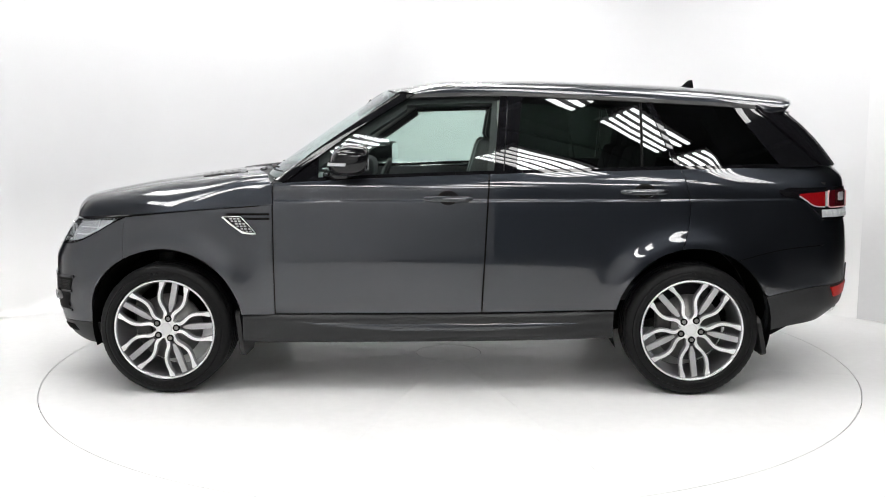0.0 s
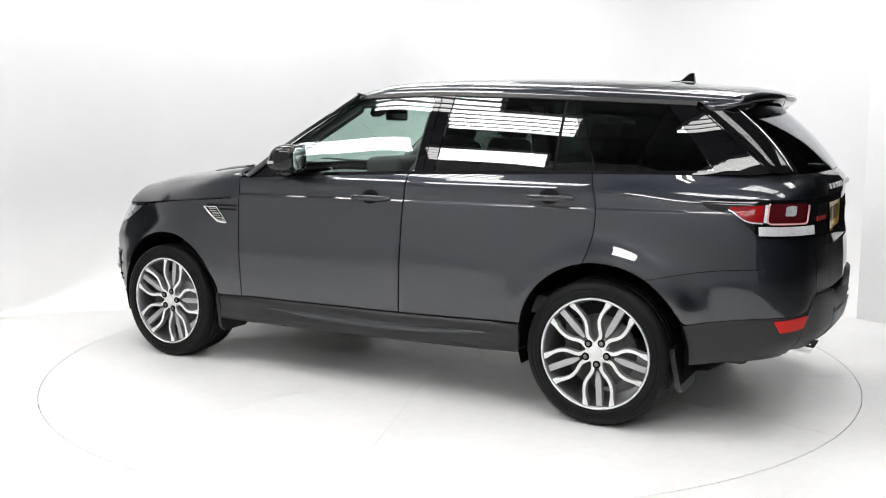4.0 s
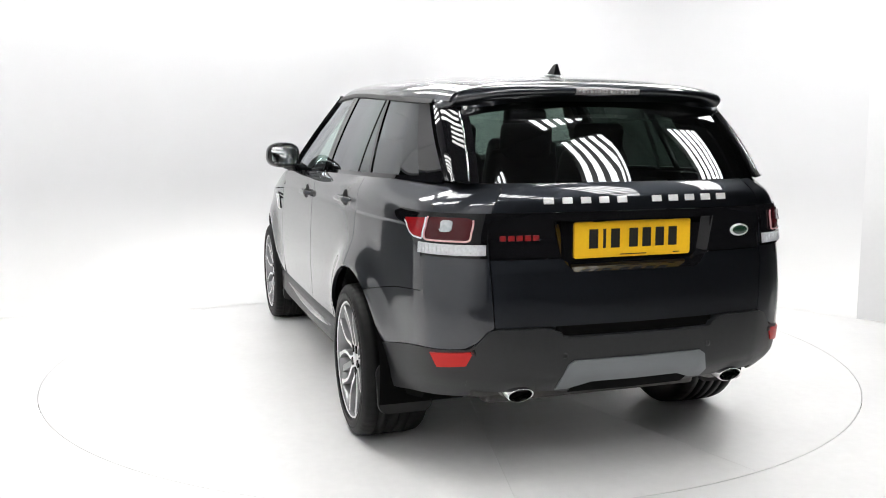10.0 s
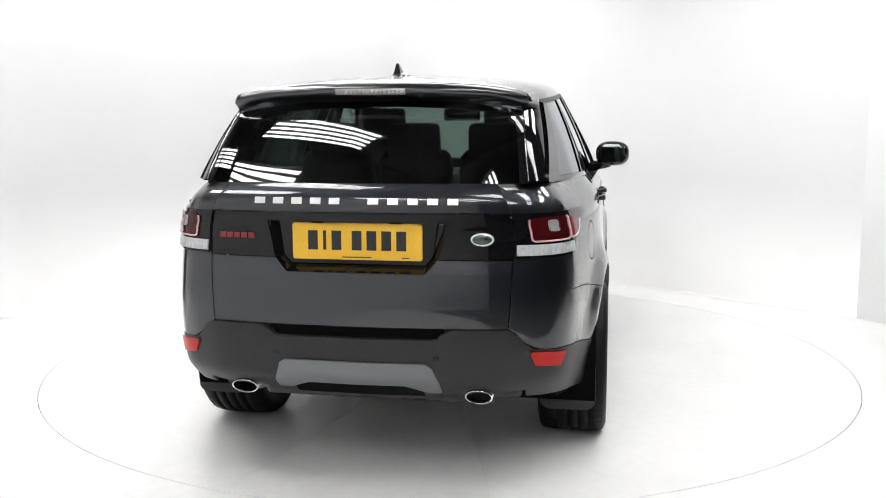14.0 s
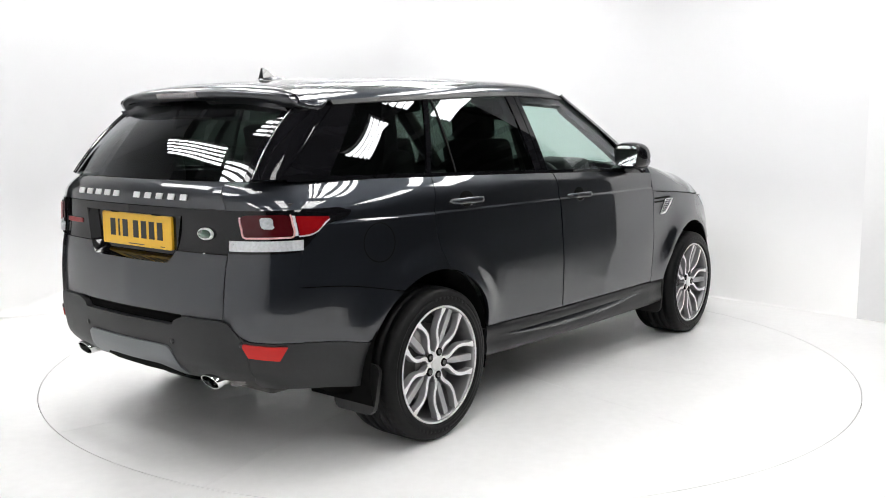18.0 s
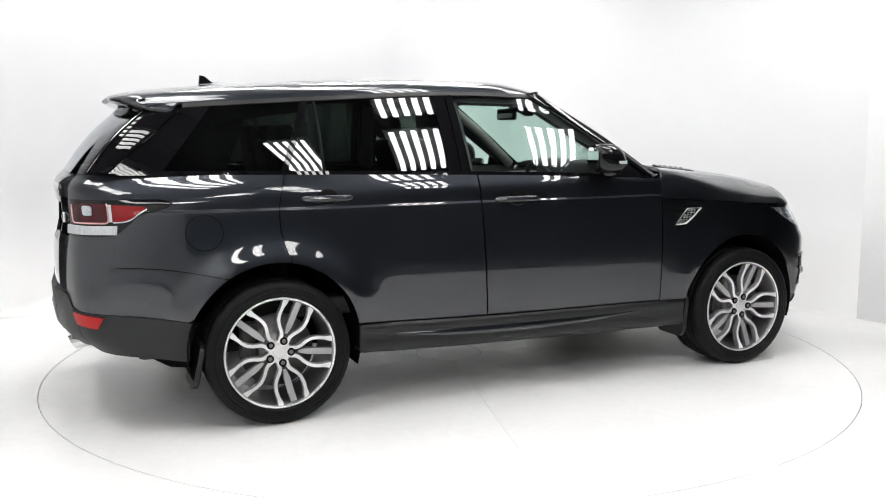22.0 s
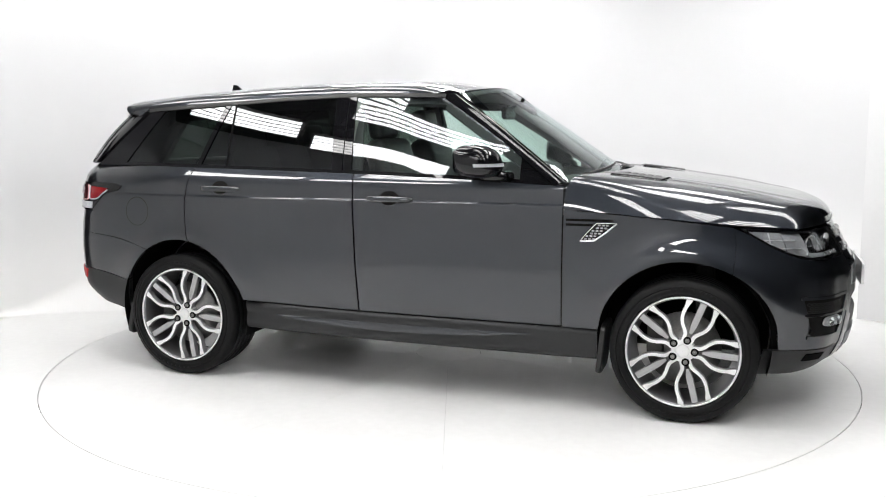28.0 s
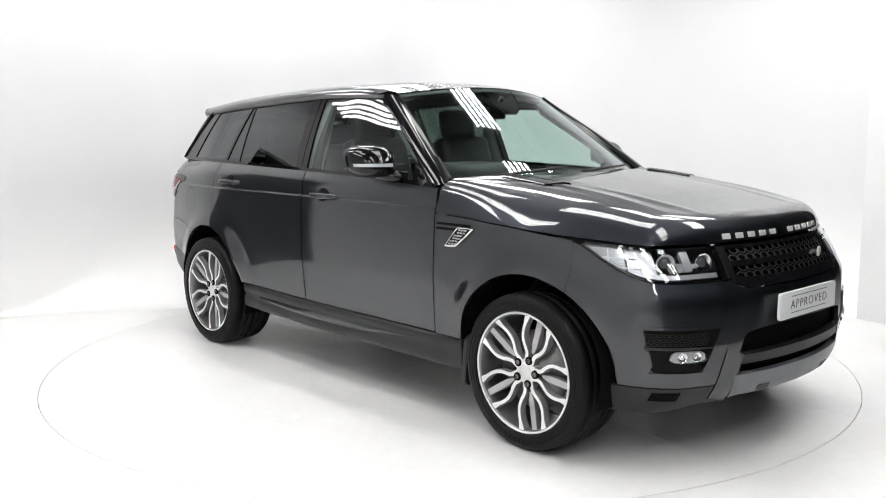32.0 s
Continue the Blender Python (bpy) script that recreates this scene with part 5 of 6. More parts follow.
    for k, (yc, w) in enumerate(((0.185, 0.05), (0.135, 0.016), (0.085, 0.05), (0.0, 0.05), (-0.062, 0.05), (-0.124, 0.05), (-0.186, 0.05))):
        bm = bmesh.new()
        box(bm, x0, yc * 0.98, 1.030, 0.0012, w * 0.8, 0.078)
        part("plate_bar", bm, PLATE_BLACK, plate, smooth=False)
    for yc, w in ((0.0, 0.12), (-0.2, 0.03)):
        bm = bmesh.new()
        box(bm, x0, yc, 0.963, 0.0012, w, 0.004)
        part("plate_bar", bm, PLATE_BLACK, plate, smooth=False)
    # lettering bars
    for k in range(11):
        if k == 5:
            continue
        y0 = 0.392 - k * 0.0785
        p = body(S_RY(abs(y0)), 1.19, 0.0)
        q = body(S_RY(abs(y0)), 1.21, 0.0)
        bm = bmesh.new()
        box(bm, 0, 0, 0, 0.006, 0.043, 0.026, 0.002, Matrix.Rotation(math.atan2(q[0] - p[0], 0.02), 4, "Y"))
        for v in bm.verts:
            v.co += Vector((p[0] - 0.002, y0, 1.19))
        part("letter_bar", bm, BADGE_SILVER, tg, "silver lettering bar", smooth=False)
    for k in range(5):
        y0 = 0.575 - k * 0.033
        p = body(S_RY(abs(y0)), 1.045, 0.0)
        bm = bmesh.new()
        box(bm, p[0] - 0.0, y0 - 0.005, 1.045, 0.006, 0.026, 0.022, 0.002)
        part("letter_bar", bm, BADGE_RED, tg, "dark red lettering bar", smooth=False)
    p = body(S_RY(0.505), 1.043)
    bm = bmesh.new()
    el = [2 * math.pi * k / 28 for k in range(28)]
    slab(bm, [(0.046 * math.cos(t), 0.026 * math.sin(t)) for t in el], (p[0] + 0.004, -0.505, 1.043), (0.07, -1, 0), (0, 0, 1), 0.010, 0.003)
    bd = part("oval_badge", bm, BADGE_SILVER, tg, "oval silver badge")
    bm = bmesh.new()
    slab(bm, [(0.038 * math.cos(t), 0.019 * math.sin(t)) for t in el], (p[0] - 0.005, -0.505, 1.043), (0.07, -1, 0), (0, 0, 1), 0.003, 0.001)
    part("badge_face", bm, BADGE_GREEN, bd)
    # rear window and its black surround
    def rw(u, t, o=0.0):
        base = body(S_RY(0.675 * abs(u)), 1.258)
        lowp = Vector((base[0] + 0.025 * abs(u) ** 8, 0.672 * u, 1.258))
        top = Vector((-2.112 + 0.112 * abs(u) ** 2, 0.615 * u, 1.585))
        r = lowp.lerp(top, t)
        return (r.x - 0.020 * math.sin(math.pi * t) + o, r.y, r.z + 0.01 * math.sin(math.pi * t))
    pts = [[rw(-i / 15, j / 10) for j in range(11)] for i in range(-15, 16)]
    glassp = part("rear_window", grid_mesh(pts, 0.0), GLASS_REAR, tg, "dark privacy rear window")
    glassp.visible_shadow = False
    for u0, u1 in ((1.0, 0.955), (-0.955, -1.0)):
        pts = [[rw(u0 + (u1 - u0) * i / 2, j / 10, -0.002) for j in range(11)] for i in range(3)]
        part("window_border", grid_mesh(pts, 0.004), GLOSS_BLACK, glassp)
    for side in (1, -1):
        rows = []
        for j in range(11):
            t = j / 10
            p = Vector(rw(1.0, t))
            q = Vector(green(-2.215 + 0.365 * t, 1.262 + (1.578 - 1.262) * t))
            mid = (p + q) / 2 + Vector((-0.006, 0.010, 0))
            rows.append([tuple(p), tuple(p.lerp(mid, 0.5) + Vector((-0.003, 0.002, 0))), tuple(mid), tuple(q.lerp(mid, 0.5) + Vector((-0.002, 0.003, 0))), tuple(q)])
        bm = grid_mesh([r[::-1] for r in rows], 0.012, side=side)
        part("rear_corner_pillar", bm, GLOSS_BLACK, car)
        bm = bmesh.new()
        tube(bm, [(rw(1.0, t)[0] - 0.004, (rw(1.0, t)[1] + 0.004) * side, rw(1.0, t)[2]) for t in span(0.02, 0.98, 8)], 0.003, 6)
        part("window_trim", bm, CHROME, glassp)
    # spoiler
    rows = []
    for i in range(-16, 17):
        u = -i / 16
        au = abs(u)
        yy = 0.640 * u
        xl = -2.178 + 0.125 * au ** 3
        zl = 1.646 - 0.030 * au ** 3
        xr = -2.01
        e = green(xr, DLO_TOP(xr) + 0.003)
        r = min(au * 0.640 / e[1], 1.0)
        zr = e[2] + (ROOF_MID(xr) - e[2]) * roof_rise(r)
        drop = 0.012 + 0.035 * smooth01(au, 0.9, 1.0)
        hang = 0.022 * smooth01(au, 0.8, 0.97)
        rows.append([(xr, yy * 0.985, zr - 0.12), (-2.07, yy * 0.97, 1.585 - 0.02 * au), (xl + 0.065, yy, zl - 0.048 - hang), (xl + 0.022, yy, zl - 0.038 - hang * 0.7), (xl, yy, zl - 0.018 - drop * 0.2), (xl + 0.006, yy, zl),
                     ((xl + xr) / 2, yy, (zl + zr) / 2 + 0.006), (xr, yy, zr)])
    part("roof_spoiler", grid_mesh(rows, 0.0), PAINT, car, "body coloured roof spoiler")
    # its cheeks, which run down beside the rear window
    low = pchip([-2.058, -2.035, -2.0, -1.925, -1.86, -1.80], [1.600, 1.574, 1.562, 1.554, 1.598, 1.638])
    for side in (1, -1):
        rows = []
        for x in span(-2.058, -1.80, 18):
            zb, zt = low(x), 1.618 + 0.022 * smooth01(x, -2.06, -1.80)
            back = smooth01(-x, 1.90, 2.058)
            def out(z):
                y = green(x, min(z, 1.60))[1] + 0.004
                return y + (0.648 - y) * back - 0.042 * smooth01(z, 1.585, 1.648)
            row = [(x, 0.60, zb + 0.006), (x, out(zb) - 0.014, zb)]
            row += [(x, out(zb + (zt - zb) * k), zb + (zt - zb) * k + 0.002) for k in (0.05, 0.3, 0.55, 0.8, 1.0)]
            row.append((x, 0.598, zt + 0.010))
            rows.append(row)
        part("spoiler_cheek", grid_mesh(rows, 0.0, side=-side), PAINT, car)
    bm = bmesh.new()
    n = 14
    rows = []
    for i in range(n + 1):
        yy = 0.15 - 0.30 * i / n
        xl = -2.178 + 0.125 * (abs(yy) / 0.64) ** 3
        rows.append([(xl + 0.012, yy, 1.612), (xl + 0.003, yy, 1.617), (xl - 0.003, yy, 1.632), (xl + 0.002, yy, 1.637)])
    grid_mesh(rows, 0.006, bm=bm)
    brake = part("brake_light", bm, material("clear ribbed brake light", (0.28, 0.26, 0.26), rough=0.2, grain=0.5, grain_scale=220.0), car, "clear high level brake light")
    for k in range(16):
        bm = bmesh.new()
        yy = 0.135 - 0.018 * k
        box(bm, -2.178 + 0.125 * (abs(yy) / 0.64) ** 3 - 0.0015, yy, 1.6245, 0.004, 0.010, 0.012, 0.001)
        part("brake_light_cell", bm, SPOKE_SIDE, brake, smooth=False)
    # tail lamps
    s_tip, s_in = sx(-1.935), S_RY(0.640)
    low_s = pchip([sx(q) for q in (-1.935, -1.96, -2.06, -2.12, -2.165, -2.20)] + [s_in], [1.120, 1.100, 1.076, 1.030, 0.986, 0.971, 0.968])
    s_ring0, s_ring1 = sx(-2.205), S_RY(0.700)
    lens_low = pchip([sx(q) for q in (-2.045, -2.075, -2.115, -2.15, -2.19)], [1.101, 1.082, 1.052, 1.042, 1.040])
    lens_top = pchip([sx(-2.045), sx(-2.19)], [1.110, 1.120])
    for side in (1, -1):
        lamp = skin("tail_lamp", [(s, low_s(s), s, 1.130 + 0.014 * smooth01(s, s_tip, s_tip + 0.06)) for s in span(s_tip, s_in, 34)], GLOSS_BLACK, car, 8, 0.012, out=0.006, sides=(side,), label="red and clear tail lamp")[0]
        skin("outer_lens", [(s, lens_low(s), s, lens_top(s)) for s in span(sx(-2.045), sx(-2.187), 14)], RED_LENS, lamp, 4, 0.008, out=0.012, sides=(side,))
        skin("lens_border", [(s, lens_low(s) - 0.006, s, lens_low(s)) for s in span(sx(-2.043), sx(-2.187), 14)], TAIL_SILVER, lamp, 2, 0.006, out=0.013, sides=(side,))
        # the inner lens with its ring of light pipe
        mid, half = (s_ring0 + s_ring1) / 2, (s_ring1 - s_ring0) / 2
        cols = []
        for k in range(15):
            u = -1 + 2 * k / 14
            cut = 0.016 * abs(u) ** 9
            cols.append((mid + half * u, 1.034 + cut, mid + half * u, 1.127 - cut))
        skin("inner_lens", cols, DARK_LENS, lamp, 6, 0.008, out=0.011, sides=(side,))
        ring = [(-0.97, 0.127), (-1.0, 0.112), (-1.0, 0.055), (-0.97, 0.040), (-0.86, 0.034), (0.86, 0.034), (0.97, 0.040), (1.0, 0.055), (1.0, 0.108), (0.96, 0.122)]
        bm = bmesh.new()
        pts = []
        for (u0, z0), (u1, z1) in zip(ring, ring[1:]):
            for k in range(4):
                p = body(mid + half * (u0 + (u1 - u0) * k / 4), 1.0 + z0 + (z1 - z0) * k / 4, 0.013)
                pts.append((p[0], p[1] * side, p[2]))
        tube(bm, pts, 0.0044, 6)
        part("light_pipe", bm, PINK_PIPE, lamp, "pale pink light pipe")
        skin("lens_divider", [(s, 1.040, s, 1.122) for s in span(sx(-2.191), sx(-2.202), 2)], TAIL_SILVER, lamp, 4, 0.01, out=0.013, sides=(side,))
        cols = []
        for k in range(9):
            u = -1 + 2 * k / 8
            cut = 0.008 * abs(u) ** 6
            cols.append((mid - 0.004 + 0.025 * u, 1.071 + cut, mid - 0.004 + 0.025 * u, 1.117 - cut))
        skin("reversing_lens", cols, CLEAR_LENS, lamp, 5, 0.010, out=0.018, sides=(side,))
        skin("indicator_lens", [(s, 0.980, s, 1.022) for s in span(sx(-2.172), s_in - 0.004, 16)], TAIL_SILVER, lamp, 4, 0.010, out=0.014, sides=(side,))
        bm = bmesh.new()
        for s0 in span(sx(-2.178), s_in - 0.012, 15):
            rows = [[body(s0 + ds, z, 0.0165) for z in (0.984, 1.018)] for ds in (-0.0022, 0.0022)]
            grid_mesh(rows, 0.003, bm=bm, side=side)
        part("lens_rib", bm, TAIL_SILVER, lamp)


def sensor(parent, y, z, out):
    p = body(S_RY(abs(y)), z, out)
    bm = bmesh.new()
    lathe(bm, [(0.0, 0.013), (0.003, 0.012), (0.004, 0.001)], 14, "x")
    for v in bm.verts:
        v.co = Vector((p[0] - v.co.x, v.co.y + (p[1] if y > 0 else -p[1]), v.co.z + z))
    bmesh.ops.reverse_faces(bm, faces=bm.faces)
    part("parking_sensor", bm, PLASTIC, parent)


def fittings(car, wings, fdoors, rdoors, quarters):
    for i, side in enumerate((1, -1)):
        for door, xa, xb_, z in ((fdoors[i], 0.014, -0.254, 1.092), (rdoors[i], -1.062, -1.326, 1.128)):
            xm = (xa + xb_) / 2
            bm = bmesh.new()
            rows = []
            for k in range(25):
                t = 2 * math.pi * k / 24
                rows.append([tuple(Vector(body(sx(xm + rr * 0.056 * math.cos(t)), z + 0.004 + rr * 0.040 * math.sin(t), dd))) for rr, dd in ((1.0, 0.0015), (0.8, 0.003), (0.4, 0.0035), (0.02, 0.0035))])
            grid_mesh([r[::-1] for r in rows], bm=bm, side=side)
            bmesh.ops.recalc_face_normals(bm, faces=bm.faces)
            bowl = part("handle_bowl", bm, MATT_BLACK, door, "dark handle recess")
            bm = bmesh.new()
            tube(bm, [(q[0], q[1] * side, q[2]) for q in (body(sx(xm + 0.054 * math.cos(t)), z + 0.004 + 0.040 * math.sin(t), 0.003) for t in span(-0.12 * math.pi, -0.88 * math.pi, 14))], 0.0026, 6)
            part("bowl_rim", bm, PAINT, bowl)
            bm = bmesh.new()
            rows = []
            for k in range(19):
                u = k / 18
                x = xa + (xb_ - xa) * u
                end = math.sin(math.pi * u) ** 0.22 if 0 < u < 1 else 0.0
                h = 0.005 + 0.0105 * end
                d0 = 0.004 + 0.027 * min(1.0, math.sin(math.pi * u) * 2.2)
                row = []
                for a in span(0, 2 * math.pi, 16):
                    ca, sa = math.cos(a), math.sin(a)
                    up = math.copysign(abs(sa) ** 0.62, sa)
                    p = body(sx(x), z, d0 + 0.010 * math.copysign(abs(ca) ** 0.5, ca) * (0.4 + 0.6 * end) - 0.003 * max(0.0, up))
                    row.append((p[0], p[1], z + h * up))
                rows.append(row)
            grid_mesh(rows, bm=bm, side=side)
            bmesh.ops.recalc_face_normals(bm, faces=bm.faces)
            part("door_handle", bm, PAINT, door)
        # side vent on the wing
        wing = wings[i]
        skin("vent_slot", [(s, 1.002, s, 1.014) for s in span(sx(1.10), sx(0.862), 10)], INNER, wing, 2, 0.004, out=0.0025, sides=(side,))
        skin("vent_slot", [(s, 0.978, s, 0.990) for s in span(sx(1.05), sx(0.862), 10)], INNER, wing, 2, 0.004, out=0.0025, sides=(side,))
        vent = skin("side_vent", [(sx(1.010 - 0.075 * t), 0.903, sx(1.118 - 0.10 * t), 0.995) for t in span(0, 1, 4)], GLOSS_BLACK, wing, 6, 0.006, out=0.005, sides=(side,), label="silver mesh side vent")[0]
        fr = [(1.020, 0.995), (1.06, 0.996), (1.122, 0.995), (1.07, 0.950), (1.010, 0.907), (0.97, 0.903), (0.938, 0.903), (0.975, 0.948), (1.020, 0.995)]
        bm = bmesh.new()
        tube(bm, [(body(sx(x), z, 0.009)[0], body(sx(x), z, 0.009)[1] * side, z) for x, z in fr[2:7]], 0.005, 6)
        part("vent_frame", bm, BADGE_SILVER, vent)
        bm = bmesh.new()
        tube(bm, [(body(sx(x), z, 0.009)[0], body(sx(x), z, 0.009)[1] * side, z) for x, z in fr[6:] + fr[:3]], 0.002, 6)
        part("vent_frame", bm, BADGE_SILVER, vent)
        bm = bmesh.new()
        for r in range(6):
            for c in range(5):
                z0 = 0.915 + r * 0.0140
                x0 = 0.996 - c * 0.0205 + (z0 - 0.905) * 1.08 - (r % 2) * 0.008
                if x0 - 0.012 < 0.934 + (z0 - 0.905) * 0.93:
                    continue
                rows = [[(body(sx(x0 + du), z0 + dz, 0.010)) for dz in (-0.004, 0.004)] for du in (0.0065, -0.0065)]
                grid_mesh(rows, 0.004, bm=bm, side=side)
        vm = part("vent_mesh", bm, ALLOY_GREY, vent)
        # door mirror
        mir = new("door_mirror")
        mir.parent = car
        mir["label"] = "gloss black door mirror with indicator strip"
        def sup(u, v, c, hx, hy, hz, e):
            f = lambda w: math.copysign(abs(w) ** e, w)
            return (c[0] + hx * f(math.cos(v)) * f(math.cos(u)), c[1] + hy * f(math.cos(v)) * f(math.sin(u)), c[2] + hz * f(math.sin(v)))
        def shell(z_lo, z_hi, grow):
            rows = []
            for a in span(0, 2 * math.pi, 28):
                row = []
                for b in span(-math.pi / 2 + 0.01, math.pi / 2 - 0.01, 16):
                    p = sup(a, b, (0.405, 1.018, 1.303), 0.112 + grow, 0.112 + grow, 0.084 + grow, 0.74)
                    x, y, z = p
                    x -= 0.30 * (z - 1.303)                       # leans back with height
                    x -= 0.22 * (y - 1.018)                       # swept back outward
                    x = max(x, 0.318 - 0.22 * (y - 1.018))         # cut flat for the mirror glass
                    z = min(max(z, z_lo), z_hi)
                    row.append((x, y, z))
                rows.append(row)
            return rows
        bm = grid_mesh(shell(1.0, 2.0, 0.0), side=side)
        bmesh.ops.recalc_face_normals(bm, faces=bm.faces)
        part("mirror_housing", bm, GLOSS_BLACK, mir)
        bm = bmesh.new()
        rows = []
        for k in range(13):
            a = -0.35 + 1.75 * k / 12
            row = []
            for dz in (-0.008, 0.008):
                p = sup(a, (-0.018 + dz) / 0.084 * 0.7, (0.405, 1.018, 1.303), 0.1145, 0.1145, 0.084, 0.74)
                z = 1.285 + dz
                row.append((p[0] - 0.30 * (z - 1.303) - 0.22 * (p[1] - 1.018), p[1], z))
            rows.append(row[::-1])
        grid_mesh(rows, 0.004, bm=bm, side=side)
        bmesh.ops.recalc_face_normals(bm, faces=bm.faces)
        part("indicator_strip", bm, TAIL_SILVER, mir, "bright indicator strip")
        bm = bmesh.new()
        slab(bm, rounded(0.172, 0.122, 0.04, 5), (0.3165, 1.018 * side, 1.305), (0.22 * side, -1, 0) if side > 0 else (0.22, -1, 0), (0, 0, 1), 0.003, 0.001)
        if side < 0:
            for v in bm.verts:
                v.co.x = 0.3165 - 0.22 * (-v.co.y - 1.018) - (0.003 if v.co.x < 0.3165 - 0.22 * (-v.co.y - 1.018) - 0.0001 else 0)
        else:
            for v in bm.verts:
                v.co.x = 0.3145 - 0.22 * (v.co.y - 1.018)
        bmesh.ops.recalc_face_normals(bm, faces=bm.faces)
        part("mirror_glass", bm, MIRROR, mir, "mirror glass")
        bm = bmesh.new()
        tube(bm, [(0.53, 0.868 * side, 1.212), (0.49, 0.925 * side, 1.222), (0.43, 0.985 * side, 1.245)], [0.052, 0.046, 0.044], 14)
        for v in bm.verts:
            v.co.z = 1.222 + (v.co.z - 1.222) * 0.72
        part("mirror_arm", bm, GLOSS_BLACK, mir)
        # mud flaps
        for x0, zlo, zhi, lean in ((1.035, 0.205, 0.47, 0.10), (-1.865, 0.215, 0.44, 0.22)):
            bm = bmesh.new()
            slab(bm, rounded(0.25, zhi - zlo, 0.045, 5, 0.0, (zhi - zlo) / 2), (x0 - lean * 0.12, 0.823 * side, zlo), (0, 1, 0), (lean, 0, 1), 0.028, 0.006)
            part("mud_flap", bm, SEAL, car, "black moulded mud flap", smooth=False)
    # fuel flap on the right
    rows = []
    for k in range(41):
        t = 2 * math.pi * k / 40
        rows.append([body(sx(-1.800 + r * math.cos(t)), 0.977 + r * math.sin(t), o) for r, o in ((0.0880, 0.0016), (0.0840, 0.0016))])
    bm = grid_mesh(rows, 0.0, side=-1)
    part("fuel_flap_gap", bm, MATT_BLACK, quarters[1], "round fuel flap outline")


def interior(car):
    def seat(x, y, name="front_seat", w=0.50, top=1.38, head=True):
        st = new(name)
        st.parent = car
        st["label"] = "black leather seat"
        bm = bmesh.new()
        box(bm, x + 0.18, y, 0.80, 0.52, w, 0.18, 0.06, Matrix.Rotation(radians(-6), 4, "Y"), 3)
        part("cushion", bm, LEATHER, st)
        bm = bmesh.new()
        vs = box(bm, 0, 0, 0, 0.15, w, 0.66, 0.06, None, 3)
        for v in bm.verts:
            v.co.y *= 1 - 0.14 * max(0, v.co.z) / 0.33
            v.co = Matrix.Translation((x - 0.16, y, (top + 0.78) / 2)) @ Matrix.Rotation(radians(-16), 4, "Y") @ v.co
        part("backrest", bm, LEATHER, st)
        if head:
            bm = bmesh.new()
            box(bm, 0, 0, 0, 0.10, 0.27, 0.19, 0.04, None, 3)
            for v in bm.verts:
                v.co = Matrix.Translation((x - 0.275, y, top + 0.105)) @ Matrix.Rotation(radians(-10), 4, "Y") @ v.co
            part("headrest", bm, LEATHER, st)
            bm = bmesh.new()
            for dy in (-0.06, 0.06):
                tube(bm, [(x - 0.25, y + dy, top - 0.03), (x - 0.27, y + dy, top + 0.06)], 0.007, 6)
            part("headrest_post", bm, CHROME, st)
        return st
    seat(-0.12, 0.38, top=1.40)
    seat(-0.12, -0.38, top=1.40)
    for y in (0.42, 0.0, -0.42):
        seat(-1.02, y, "rear_seat", 0.42, 1.30)
    bm = bmesh.new()
    rows = []
    for y in span(-0.78, 0.78, 14):
        rows.append([(0.50, y, 0.80), (0.46, y, 0.98), (0.49, y, 1.12), (0.56, y, 1.175 - 0.03 * abs(y)), (0.80, y, 1.195 - 0.05 * abs(y)), (0.96, y, 1.16 - 0.05 * abs(y))])
    grid_mesh(rows[::-1], 0.02, bm=bm)
    part("dashboard", bm, DASH, car)
    bm = bmesh.new()
    box(bm, 0.55, -0.38, 1.235, 0.30, 0.37, 0.13, 0.05, None, 4)
    for v in bm.verts:
        v.co.z -= 0.35 * max(0.0, v.co.x - 0.55) ** 1.2 + 0.25 * max(0.0, 0.50 - v.co.x)
    part("instrument_hood", bm, DASH, car)
    bm = bmesh.new()
    box(bm, 0.10, 0, 0.80, 1.0, 0.28, 0.26, 0.03)
    box(bm, 0.505, 0, 0.98, 0.06, 0.32, 0.22, 0.02)
    part("centre_console", bm, DASH, car)
    sw = new("steering_wheel")
    sw.parent = car
    sw.matrix_basis = pose(0.37, -0.38, 1.09, 0, 68 - 90, 0)
    bm = bmesh.new()
    lathe(bm, [(0.016 * math.cos(a), 0.18 + 0.016 * math.sin(a)) for a in span(0, 2 * math.pi, 10)], 40, "x")
    part("steering_rim", bm, LEATHER, sw)
    bm = bmesh.new()
    box(bm, 0.02, 0, 0, 0.05, 0.15, 0.10, 0.02)
    box(bm, 0.02, 0, 0, 0.02, 0.34, 0.035, 0.008)
    box(bm, 0.02, 0, -0.09, 0.02, 0.04, 0.16, 0.008)
    part("steering_hub", bm, DASH, sw)
    bm = bmesh.new()
    box(bm, 0.30, 0, 1.565, 0.03, 0.25, 0.075, 0.02, None, 3)
    tube(bm, [(0.31, 0, 1.59), (0.40, 0, 1.655)], 0.012, 8)
    part("cabin_mirror", bm, GLOSS_BLACK, car, "cabin rear view mirror")
    rows = []
    for t, w in ((0.74, 0.07), (0.78, 0.11), (0.84, 0.14), (0.90, 0.17), (0.96, 0.19)):
        rows.append([tuple(Vector(screen_point(u * w / 0.70, t)) + Vector((-0.012, 0, -0.012 - (0.02 if abs(u) < 0.9 else 0.0)))) for u in span(-1, 1, 6)])
    part("sensor_housing", grid_mesh(rows, 0.02), MATT_BLACK, car, "black sensor housing behind the windscreen")
    bm = bmesh.new()
